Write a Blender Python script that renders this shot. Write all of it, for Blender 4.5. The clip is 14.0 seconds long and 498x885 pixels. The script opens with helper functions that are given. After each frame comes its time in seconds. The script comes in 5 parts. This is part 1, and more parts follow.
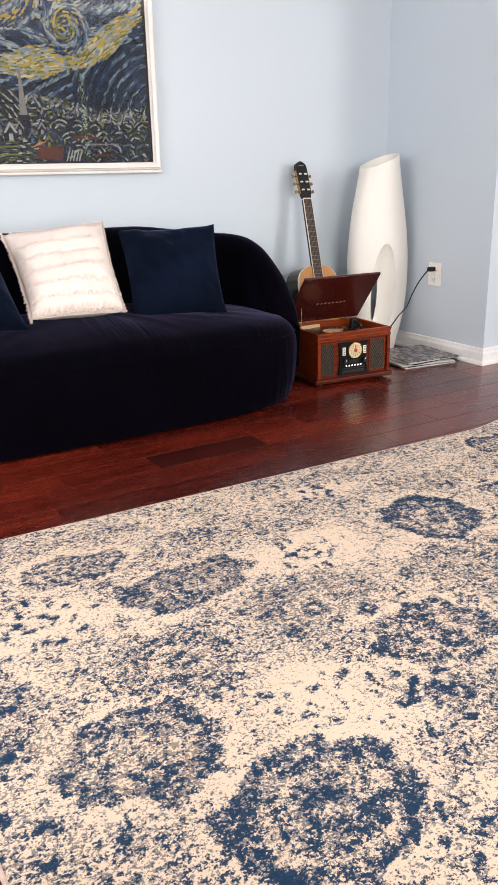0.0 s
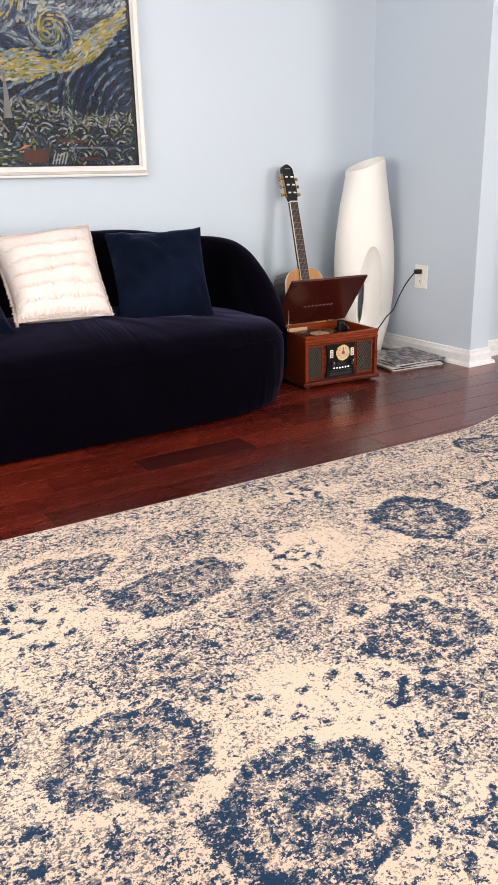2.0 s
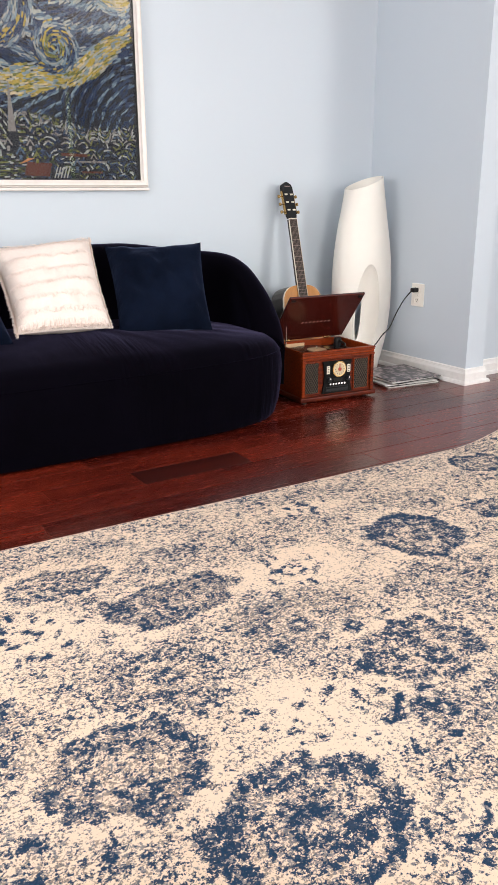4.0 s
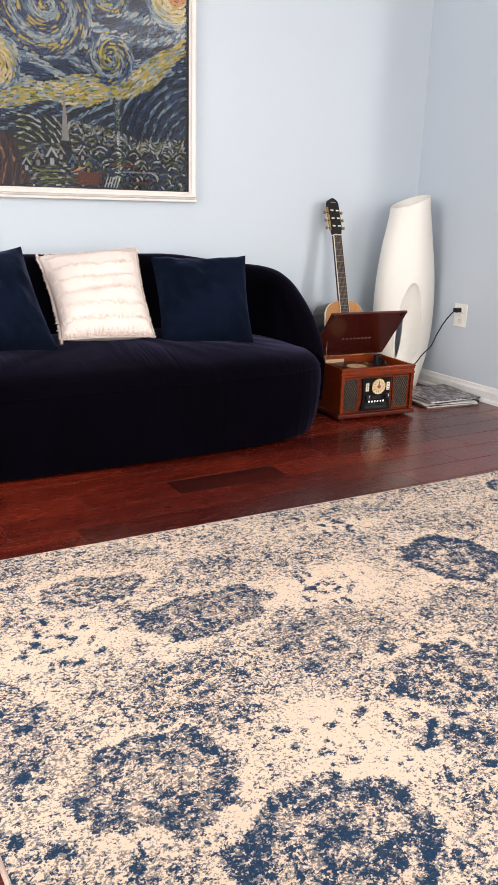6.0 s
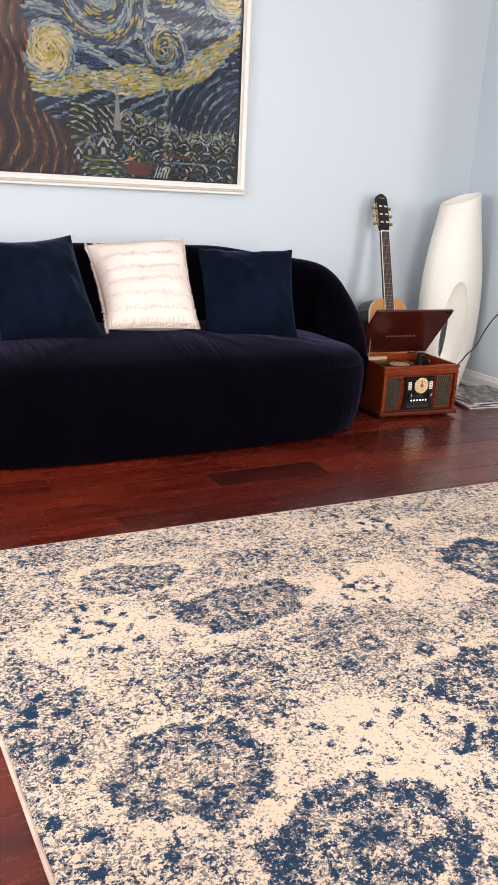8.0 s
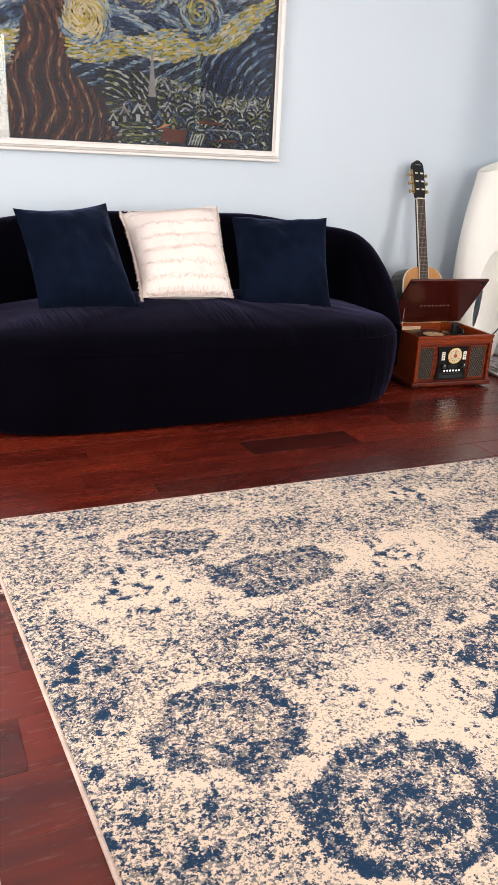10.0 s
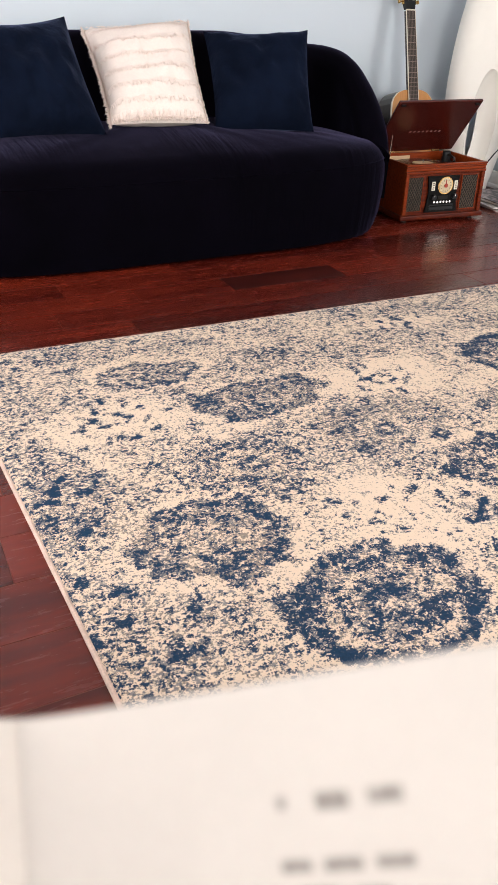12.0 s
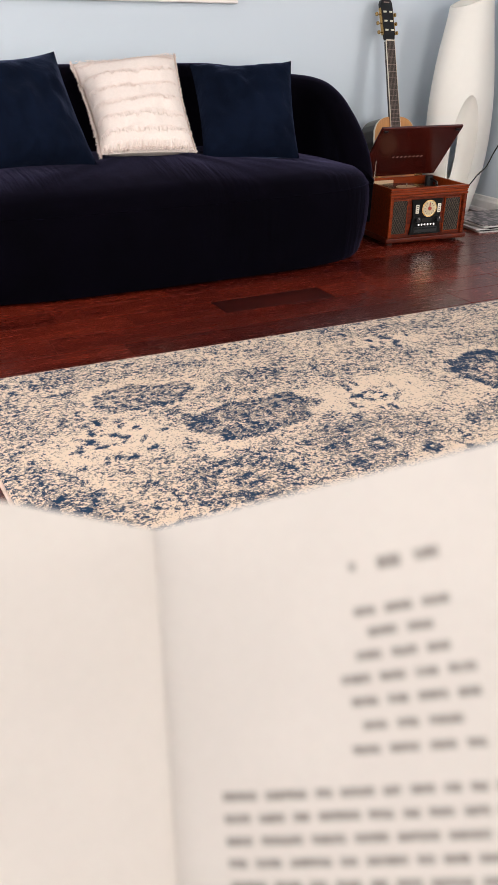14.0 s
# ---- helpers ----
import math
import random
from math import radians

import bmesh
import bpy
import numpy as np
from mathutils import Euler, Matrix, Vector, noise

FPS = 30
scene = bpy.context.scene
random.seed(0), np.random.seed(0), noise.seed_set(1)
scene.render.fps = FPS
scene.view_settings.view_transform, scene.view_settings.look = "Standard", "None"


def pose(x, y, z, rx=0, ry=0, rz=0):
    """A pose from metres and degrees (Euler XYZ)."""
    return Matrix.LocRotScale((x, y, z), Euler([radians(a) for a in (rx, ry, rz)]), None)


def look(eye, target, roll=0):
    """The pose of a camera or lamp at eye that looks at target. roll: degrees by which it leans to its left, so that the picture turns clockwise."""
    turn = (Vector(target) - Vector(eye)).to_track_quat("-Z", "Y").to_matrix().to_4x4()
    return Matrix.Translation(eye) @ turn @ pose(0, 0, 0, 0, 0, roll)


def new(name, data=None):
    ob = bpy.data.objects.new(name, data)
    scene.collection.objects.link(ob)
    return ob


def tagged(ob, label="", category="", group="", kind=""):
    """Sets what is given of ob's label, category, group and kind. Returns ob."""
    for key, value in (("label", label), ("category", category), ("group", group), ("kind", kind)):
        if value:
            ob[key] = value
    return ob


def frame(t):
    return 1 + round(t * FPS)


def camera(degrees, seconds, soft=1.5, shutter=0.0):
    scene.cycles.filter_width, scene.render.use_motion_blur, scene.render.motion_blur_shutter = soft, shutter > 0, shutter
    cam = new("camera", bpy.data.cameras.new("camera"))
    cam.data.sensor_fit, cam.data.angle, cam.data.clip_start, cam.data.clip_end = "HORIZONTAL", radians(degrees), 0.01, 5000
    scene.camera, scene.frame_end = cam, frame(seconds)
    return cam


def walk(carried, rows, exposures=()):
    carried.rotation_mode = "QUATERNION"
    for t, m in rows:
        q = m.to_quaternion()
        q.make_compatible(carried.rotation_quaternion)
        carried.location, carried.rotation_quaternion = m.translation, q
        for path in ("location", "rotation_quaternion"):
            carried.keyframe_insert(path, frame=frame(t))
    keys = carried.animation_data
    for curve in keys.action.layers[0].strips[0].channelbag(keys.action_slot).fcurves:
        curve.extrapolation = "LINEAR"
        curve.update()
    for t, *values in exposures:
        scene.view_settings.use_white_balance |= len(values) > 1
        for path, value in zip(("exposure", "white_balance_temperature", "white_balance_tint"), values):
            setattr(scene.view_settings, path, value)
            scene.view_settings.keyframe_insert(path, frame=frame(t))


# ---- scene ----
cam = camera(35.7, 14.0)
# a phone lens focused on the far side of the room
cam.data.dof.use_dof, cam.data.dof.focus_distance, cam.data.dof.aperture_fstop = True, 3.2, 40.0
PATH = [
    (0, (-1.004, -3.519, 0.941), (-0.044, -1.89, 0.289), -1.4),
    (0.5, (-1.004, -3.521, 0.939), (-0.036, -1.894, 0.294), -1.4),
    (1, (-1.002, -3.519, 0.935), (-0.028, -1.895, 0.291), -1.4),
    (1.5, (-1.003, -3.519, 0.936), (-0.023, -1.899, 0.293), -1.4),
    (2, (-1.001, -3.517, 0.933), (-0.014, -1.901, 0.291), -1.5),
    (4.5, (-1.023, -3.52, 0.942), (-0.016, -1.899, 0.342), 0.0),
    (5, (-1.016, -3.52, 0.936), (-0.02, -1.889, 0.346), 0.4),
    (5.5, (-1.026, -3.515, 0.944), (-0.055, -1.866, 0.365), 0.8),
    (6, (-1.039, -3.507, 0.947), (-0.094, -1.842, 0.366), 1.4),
    (6.5, (-1.046, -3.5, 0.942), (-0.129, -1.821, 0.359), 1.9),
    (7, (-1.05, -3.498, 0.941), (-0.153, -1.808, 0.359), 2.3),
    (7.5, (-1.055, -3.494, 0.943), (-0.174, -1.798, 0.355), 2.6),
    (9.8, (-1.075, -3.505, 0.955), (-0.277, -1.794, 0.293), 2.6),
    (10, (-1.083, -3.51, 0.951), (-0.293, -1.802, 0.274), 2.6),
    (10.5, (-1.082, -3.501, 0.915), (-0.329, -1.83, 0.114), 2.3),
    (11, (-1.076, -3.499, 0.881), (-0.33, -1.864, 0.003), 2.0),
    (11.5, (-1.053, -3.506, 0.85), (-0.309, -1.915, -0.106), 1.5),
    (12, (-1.053, -3.512, 0.839), (-0.294, -1.948, -0.149), 1.2),
    (12.5, (-1.05, -3.517, 0.82), (-0.28, -1.953, -0.16), 0.8),
    (13, (-1.056, -3.524, 0.81), (-0.267, -1.95, -0.137), 0.5),
    (13.5, (-1.06, -3.525, 0.813), (-0.266, -1.94, -0.112), 0.3),
    (14, (-1.078, -3.539, 0.836), (-0.284, -1.956, -0.093), 0.3),
]
walk(cam, [(t, look(eye, target, roll)) for t, eye, target, roll in PATH],
     exposures=[(0.0, 0.07), (11.0, 0.03), (12.0, -0.07), (12.5, -0.12), (13.5, -0.20), (14.0, -0.20)])

# ---- world and light ----
world = bpy.data.worlds.new("daylight")
scene.world = world
world.use_nodes = True
wn = world.node_tree.nodes
sky = wn.new("ShaderNodeTexSky")
sky.sky_type, sky.sun_disc = "NISHITA", False
sky.sun_elevation, sky.sun_rotation = radians(48), radians(70)
wn["Background"].inputs["Strength"].default_value = 0.12
world.node_tree.links.new(sky.outputs[0], wn["Background"].inputs["Color"])

sun = new("sun", bpy.data.lights.new("sun", "SUN"))
sun.data.energy, sun.data.angle, sun.data.color = 2.0, radians(0.6), (1.0, 0.95, 0.88)
sun.matrix_world = look((8, 14, 18), (0, 0, 0))


def window_lamp(name, eye, target, width, height, power, color):
    lamp = new(name, bpy.data.lights.new(name, "AREA"))
    lamp.data.shape, lamp.data.size, lamp.data.size_y = "RECTANGLE", width, height
    lamp.data.energy, lamp.data.color = power, color
    lamp.matrix_world = look(eye, target)


window_lamp("window_light_side", (3.42, -4.68, 1.40), (0.0, -4.68, 1.40), 2.05, 1.9, 150, (0.985, 0.95, 0.92))
window_lamp("window_light_rear", (-0.52, -7.92, 1.38), (-0.52, 0.0, 1.38), 2.0, 2.0, 165, (1.0, 0.94, 0.90))
# unseen fill, added to brighten the projecting wall corner from the west
window_lamp("fill_light_west", (-2.92, -2.40, 1.40), (0.0, -2.40, 1.40), 2.0, 1.5, 84, (1.0, 0.94, 0.91))


# ---- materials ----
def nodes_of(name):
    m = bpy.data.materials.new(name)
    m.use_nodes = True
    nt = m.node_tree
    return m, nt, nt.nodes["Principled BSDF"]


def add(nt, kind, **sets):
    n = nt.nodes.new(kind)
    for key, value in sets.items():
        if key in n.inputs:
            n.inputs[key].default_value = value
    return n


def math_node(nt, op, a, b=0.0, c=None):
    n = nt.nodes.new("ShaderNodeMath")
    n.operation = op
    for i, v in enumerate((a, b) if c is None else (a, b, c)):
        if isinstance(v, (int, float)):
            n.inputs[i].default_value = v
        else:
            nt.links.new(v, n.inputs[i])
    return n.outputs[0]


def mix_node(nt, fac, a, b):
    n = nt.nodes.new("ShaderNodeMix")
    n.data_type = "RGBA"
    for i, v in ((0, fac), (6, a), (7, b)):
        if isinstance(v, (int, float)):
            n.inputs[i].default_value = v
        elif isinstance(v, tuple):
            n.inputs[i].default_value = (*v, 1)
        else:
            nt.links.new(v, n.inputs[i])
    return n.outputs[2]


def noise_node(nt, vec, scale, detail=2.0, rough=0.5):
    n = nt.nodes.new("ShaderNodeTexNoise")
    n.inputs["Scale"].default_value, n.inputs["Detail"].default_value, n.inputs["Roughness"].default_value = scale, detail, rough
    nt.links.new(vec, n.inputs["Vector"])
    return n.outputs["Fac"]


def ramp(nt, value, low, high):
    n = nt.nodes.new("ShaderNodeMapRange")
    n.interpolation_type = "SMOOTHSTEP"
    n.inputs["From Min"].default_value, n.inputs["From Max"].default_value = low, high
    nt.links.new(value, n.inputs["Value"])
    return n.outputs["Result"]


def coords(nt, scale=(1, 1, 1)):
    tc, mp = nt.nodes.new("ShaderNodeTexCoord"), nt.nodes.new("ShaderNodeMapping")
    mp.inputs["Scale"].default_value = scale
    nt.links.new(tc.outputs["Object"], mp.inputs["Vector"])
    return mp.outputs["Vector"]


def bump(nt, bsdf, height, strength, distance):
    b = nt.nodes.new("ShaderNodeBump")
    b.inputs["Strength"].default_value, b.inputs["Distance"].default_value = strength, distance
    nt.links.new(height, b.inputs["Height"])
    nt.links.new(b.outputs[0], bsdf.inputs["Normal"])


def plain(name, color, rough=0.5, metal=0.0, vary=0.06, grain=60.0, relief=0.0, coat=0.0, sheen=0.0, spec=0.5):
    """A surface of one colour with a little unevenness at two scales."""
    m, nt, b = nodes_of(name)
    v = coords(nt)
    fine, broad = noise_node(nt, v, grain, 3), noise_node(nt, v, grain / 12, 2)
    f = math_node(nt, "MULTIPLY_ADD", fine, 0.5, math_node(nt, "MULTIPLY", broad, 0.5))
    dark = tuple(c * (1 - 2 * vary) for c in color)
    light = tuple(min(1, c * (1 + 2 * vary)) for c in color)
    nt.links.new(mix_node(nt, ramp(nt, f, 0.3, 0.7), dark, light), b.inputs["Base Color"])
    nt.links.new(math_node(nt, "MULTIPLY_ADD", fine, 0.12, rough - 0.06), b.inputs["Roughness"])
    b.inputs["Metallic"].default_value = metal
    b.inputs["Coat Weight"].default_value = coat
    b.inputs["Coat Roughness"].default_value = 0.08
    b.inputs["Sheen Weight"].default_value = sheen
    b.inputs["Specular IOR Level"].default_value = spec
    if relief:
        bump(nt, b, fine, 0.35, relief)
    return m


def wood(name, dark, light, rough, scale=1.0, along=(1, 14, 14), coat=0.0, spec=0.5):
    """Long-grained wood; each piece takes its own tone."""
    m, nt, b = nodes_of(name)
    v = coords(nt, tuple(a * scale for a in along))
    info = nt.nodes.new("ShaderNodeObjectInfo")
    shift = nt.nodes.new("ShaderNodeVectorMath")
    shift.operation = "ADD"
    com = nt.nodes.new("ShaderNodeCombineXYZ")
    off = math_node(nt, "MULTIPLY", info.outputs["Random"], 37.0)
    for i in range(3):
        nt.links.new(off, com.inputs[i])
    nt.links.new(v, shift.inputs[0])
    nt.links.new(com.outputs[0], shift.inputs[1])
    broad = noise_node(nt, shift.outputs[0], 2.2, 4, 0.6)
    fine = noise_node(nt, shift.outputs[0], 11.0, 5, 0.7)
    f = math_node(nt, "ADD", math_node(nt, "MULTIPLY", broad, 0.70), math_node(nt, "MULTIPLY", fine, 0.13))
    tone = math_node(nt, "MULTIPLY_ADD", info.outputs["Random"], 0.34, -0.10)
    col = mix_node(nt, ramp(nt, math_node(nt, "ADD", f, tone), 0.25, 0.78), dark, light)
    nt.links.new(col, b.inputs["Base Color"])
    nt.links.new(math_node(nt, "MULTIPLY_ADD", fine, 0.04, rough - 0.02), b.inputs["Roughness"])
    b.inputs["Coat Weight"].default_value, b.inputs["Coat Roughness"].default_value = coat, 0.2
    b.inputs["Specular IOR Level"].default_value = spec
    bump(nt, b, fine, 0.012, 0.0003)
    return m


def wall_paint(name, color):
    m, nt, b = nodes_of(name)
    v = coords(nt)
    broad, fine = noise_node(nt, v, 0.9, 3), noise_node(nt, v, 260.0, 3)
    nt.links.new(mix_node(nt, broad, tuple(c * 0.97 for c in color), tuple(min(1, c * 1.03) for c in color)), b.inputs["Base Color"])
    b.inputs["Roughness"].default_value = 0.55
    bump(nt, b, fine, 0.12, 0.0008)
    return m


def velvet(name, color, sheen, tint, folds, creases=0.0):
    m, nt, b = nodes_of(name)
    v = coords(nt)
    broad, fine = noise_node(nt, v, 5.0, 3, 0.6), noise_node(nt, v, 420.0, 2)
    nt.links.new(mix_node(nt, ramp(nt, broad, 0.3, 0.7), tuple(c * 0.75 for c in color), tuple(c * 1.3 for c in color)), b.inputs["Base Color"])
    b.inputs["Roughness"].default_value = 0.85
    b.inputs["Specular IOR Level"].default_value = 0.02
    b.inputs["Sheen Weight"].default_value = sheen
    b.inputs["Sheen Roughness"].default_value = 0.35
    b.inputs["Sheen Tint"].default_value = (*tint, 1)
    fold = math_node(nt, "MULTIPLY_ADD", noise_node(nt, v, 13.0, 3, 0.55), folds, fine)
    if creases:
        mp = nt.nodes.new("ShaderNodeMapping")
        mp.inputs["Rotation"].default_value, mp.inputs["Scale"].default_value = (0, 0, radians(38)), (34.0, 3.5, 3.5)
        nt.links.new(v, mp.inputs["Vector"])
        pull = math_node(nt, "MULTIPLY", noise_node(nt, mp.outputs[0], 1.0, 2), ramp(nt, noise_node(nt, v, 3.1, 1), 0.46, 0.66))
        fold = math_node(nt, "MULTIPLY_ADD", pull, creases, fold)
    bump(nt, b, fold, 0.5, 0.0011)
    return m


def rug_material():
    """Cream pile with blue and grey knots, thicker or thinner as the woven design asks."""
    m, nt, b = nodes_of("rug_pile")
    v = coords(nt)

    def woven(name):
        at = nt.nodes.new("ShaderNodeAttribute")
        at.attribute_name = name
        return at.outputs["Fac"]
    vs = coords(nt, (1.0, 1.12, 1.0))
    v2 = nt.nodes.new("ShaderNodeVectorMath")
    v2.operation = "ADD"
    v2.inputs[1].default_value = (3.7, 9.1, 0)
    nt.links.new(vs, v2.inputs[0])
    coarse, fine, knot = noise_node(nt, vs, 72.0, 3, 0.64), noise_node(nt, vs, 168.0, 2, 0.6), noise_node(nt, vs, 420.0, 1)
    patchy = noise_node(nt, vs, 33.0, 2, 0.5)
    speck = math_node(nt, "ADD", math_node(nt, "MULTIPLY_ADD", patchy, 0.20, math_node(nt, "MULTIPLY", coarse, 0.50)), math_node(nt, "MULTIPLY", fine, 0.30))
    speck = math_node(nt, "MULTIPLY_ADD", speck, 2.0, -0.50)
    speck = math_node(nt, "ADD", speck, math_node(nt, "MULTIPLY_ADD", noise_node(nt, vs, 300.0, 2, 0.6), 0.60, -0.30))
    blue = ramp(nt, math_node(nt, "ADD", speck, woven("blue_knots")), 0.500, 0.594)
    gsp = math_node(nt, "ADD", math_node(nt, "MULTIPLY", noise_node(nt, v2.outputs[0], 62.0, 3, 0.65), 0.45),
                    math_node(nt, "MULTIPLY", noise_node(nt, v2.outputs[0], 170.0, 2, 0.6), 0.55))
    gsp = math_node(nt, "MULTIPLY_ADD", gsp, 2.0, -0.50)
    grey = ramp(nt, math_node(nt, "ADD", gsp, woven("grey_knots")), 0.505, 0.610)
    # fine slate dots, thinner where the ground is bare
    dots = math_node(nt, "MULTIPLY_ADD", noise_node(nt, v2.outputs[0], 145.0, 2, 0.6), 1.7, -0.35)
    dots = math_node(nt, "ADD", dots, math_node(nt, "MULTIPLY_ADD", noise_node(nt, v, 5.0, 3, 0.6), 0.40, -0.20))
    slate = ramp(nt, math_node(nt, "MULTIPLY_ADD", woven("blue_knots"), 1.1, dots), 0.555, 0.625)
    warm = noise_node(nt, v, 2.5, 2)
    cream = mix_node(nt, warm, (0.785, 0.615, 0.470), (0.80, 0.65, 0.515))
    cream = mix_node(nt, math_node(nt, "MULTIPLY", knot, 0.30), cream, (0.56, 0.45, 0.35))
    base = mix_node(nt, math_node(nt, "MULTIPLY", grey, 0.80), cream, (0.185, 0.155, 0.140))
    base = mix_node(nt, math_node(nt, "MULTIPLY", slate, 0.75), base, (0.095, 0.115, 0.155))
    deep = mix_node(nt, fine, (0.005, 0.022, 0.055), (0.012, 0.050, 0.112))
    nt.links.new(mix_node(nt, math_node(nt, "MULTIPLY", blue, 0.97), base, deep), b.inputs["Base Color"])
    b.inputs["Roughness"].default_value = 0.95
    b.inputs["Specular IOR Level"].default_value = 0.1
    bump(nt, b, math_node(nt, "ADD", knot, fine), 0.55, 0.002)
    return m


WALL = wall_paint("pale_blue_paint", (0.552, 0.615, 0.682))
CEIL = wall_paint("ceiling_white", (0.86, 0.86, 0.85))
TRIM = plain("white_trim", (0.78, 0.77, 0.76), 0.35, vary=0.03, grain=40)
FLOORWOOD = wood("red_cherry_floor", (0.052, 0.0052, 0.0030), (0.175, 0.019, 0.0078), 0.27, 1.0, (1.3, 9, 9), 0.15, 0.45)
FLOORDARK = wood("dark_cherry_floor", (0.032, 0.005, 0.0035), (0.095, 0.012, 0.006), 0.29, 1.0, (1.3, 9, 9), 0.15, 0.45)
# paler than the joint itself: the glint along plank bevels is in this colour
JOINT = plain("floor_joint_glint", (0.17, 0.050, 0.030), 0.6)
RUG = rug_material()
BINDING = plain("rug_binding", (0.66, 0.50, 0.42), 0.9, vary=0.1, grain=300, relief=0.001)
SOFA = velvet("midnight_velvet", (0.0011, 0.0008, 0.0022), 0.28, (0.26, 0.235, 0.47), 3.0, 14.0)
NAVY = velvet("navy_velvet", (0.0032, 0.0056, 0.0140), 0.22, (0.36, 0.45, 0.80), 17.0)
IVORY = plain("ivory_cotton", (0.79, 0.695, 0.645), 0.9, vary=0.03, grain=120, relief=0.002)
FRAME = plain("white_frame", (0.74, 0.69, 0.66), 0.35, vary=0.03, grain=30)
CERAMIC = plain("white_ceramic", (0.80, 0.77, 0.715), 0.45, vary=0.006, grain=30)
CABINET = wood("red_mahogany", (0.055, 0.0055, 0.0016), (0.25, 0.036, 0.0055), 0.36, 4.0, (2, 12, 12), 0.0, 0.13)
LIDWOOD = wood("lid_mahogany", (0.050, 0.006, 0.004), (0.100, 0.013, 0.007), 0.24, 4.0, (2, 12, 12), 0.3)
SPRUCE = wood("guitar_spruce", (0.45, 0.19, 0.045), (0.60, 0.28, 0.08), 0.3, 5.0, (12, 12, 1), 0.4)
DARKWOOD = wood("guitar_dark_wood", (0.012, 0.009, 0.007), (0.04, 0.028, 0.02), 0.35, 5.0, (12, 12, 1), 0.3)
ROSEWOOD = wood("rosewood", (0.018, 0.011, 0.007), (0.045, 0.030, 0.021), 0.6, 6.0, (12, 12, 1))
BLACK = plain("black_plastic", (0.010, 0.010, 0.011), 0.38, vary=0.1, spec=0.25)
PANEL = plain("charcoal_panel", (0.006, 0.0058, 0.0058), 0.68, vary=0.1, spec=0.12)
MESH = plain("speaker_cloth", (0.010, 0.009, 0.008), 0.9, vary=0.2, grain=500)
GRILLE = plain("grille_wire", (0.085, 0.062, 0.040), 0.5, vary=0.1)
CREAMP = plain("cream_plastic", (0.72, 0.66, 0.55), 0.45, vary=0.02)
DIALFACE = plain("aged_dial_paper", (0.58, 0.47, 0.30), 0.5, vary=0.06)
RED = plain("red_needle", (0.35, 0.03, 0.015), 0.4)
CHROME = plain("chrome", (0.65, 0.64, 0.62), 0.18, 1.0, vary=0.03)
BRASS = plain("gilt_metal", (0.46, 0.30, 0.12), 0.25, 1.0, vary=0.05)
VINYL = plain("black_vinyl", (0.008, 0.008, 0.009), 0.25, vary=0.1)
LABELPAPER = plain("record_label_paper", (0.62, 0.42, 0.25), 0.6, vary=0.05)
SILVERINK = plain("silver_print", (0.26, 0.18, 0.16), 0.4, vary=0.03)
PLATE = plain("almond_plate", (0.86, 0.83, 0.77), 0.35, vary=0.02)
PAGE = plain("book_paper", (0.570, 0.527, 0.487), 0.85, vary=0.012, grain=700)
COVER = plain("book_cover", (0.35, 0.30, 0.26), 0.6, vary=0.05)
LACQUER = plain("white_lacquer", (0.58, 0.575, 0.575), 0.3, vary=0.015, grain=20)
EDGEPAPER = plain("sleeve_edge", (0.55, 0.54, 0.52), 0.7, vary=0.08)


def sleeve_material():
    m, nt, b = nodes_of("leaf_print_sleeve")
    v = coords(nt)
    vor = nt.nodes.new("ShaderNodeTexVoronoi")
    vor.inputs["Scale"].default_value = 46.0
    nt.links.new(coords(nt, (1, 0.45, 1)), vor.inputs["Vector"])
    f = math_node(nt, "ADD", math_node(nt, "MULTIPLY", vor.outputs["Distance"], 0.55), math_node(nt, "MULTIPLY", noise_node(nt, v, 38, 4, 0.7), 0.75))
    nt.links.new(mix_node(nt, ramp(nt, f, 0.45, 0.75), (0.42, 0.35, 0.36), (0.028, 0.030, 0.033)), b.inputs["Base Color"])
    b.inputs["Roughness"].default_value = 0.3
    return m


SLEEVE = sleeve_material()


def tuft_material():
    """Loose cotton threads that let some light through."""
    m, nt, b = nodes_of("cotton_thread")
    nt.nodes.remove(b)
    df, tl, mx = (nt.nodes.new(k) for k in ("ShaderNodeBsdfDiffuse", "ShaderNodeBsdfTranslucent", "ShaderNodeMixShader"))
    for n in (df, tl):
        n.inputs["Color"].default_value = (0.89, 0.785, 0.735, 1)
    mx.inputs[0].default_value = 0.22
    nt.links.new(df.outputs[0], mx.inputs[1])
    nt.links.new(tl.outputs[0], mx.inputs[2])
    nt.links.new(mx.outputs[0], nt.nodes["Material Output"].inputs[0])
    return m


TUFT = tuft_material()


def glass_material(name, gloss):
    m, nt, b = nodes_of(name)
    nt.nodes.remove(b)
    out = nt.nodes["Material Output"]
    tr, gl, mx, fr = (nt.nodes.new(k) for k in ("ShaderNodeBsdfTransparent", "ShaderNodeBsdfGlossy", "ShaderNodeMixShader", "ShaderNodeFresnel"))
    gl.inputs["Roughness"].default_value = gloss
    fr.inputs["IOR"].default_value = 1.47
    nt.links.new(fr.outputs[0], mx.inputs[0])
    nt.links.new(tr.outputs[0], mx.inputs[1])
    nt.links.new(gl.outputs[0], mx.inputs[2])
    nt.links.new(mx.outputs[0], out.inputs[0])
    return m


GLASS = glass_material("clear_glass", 0.01)


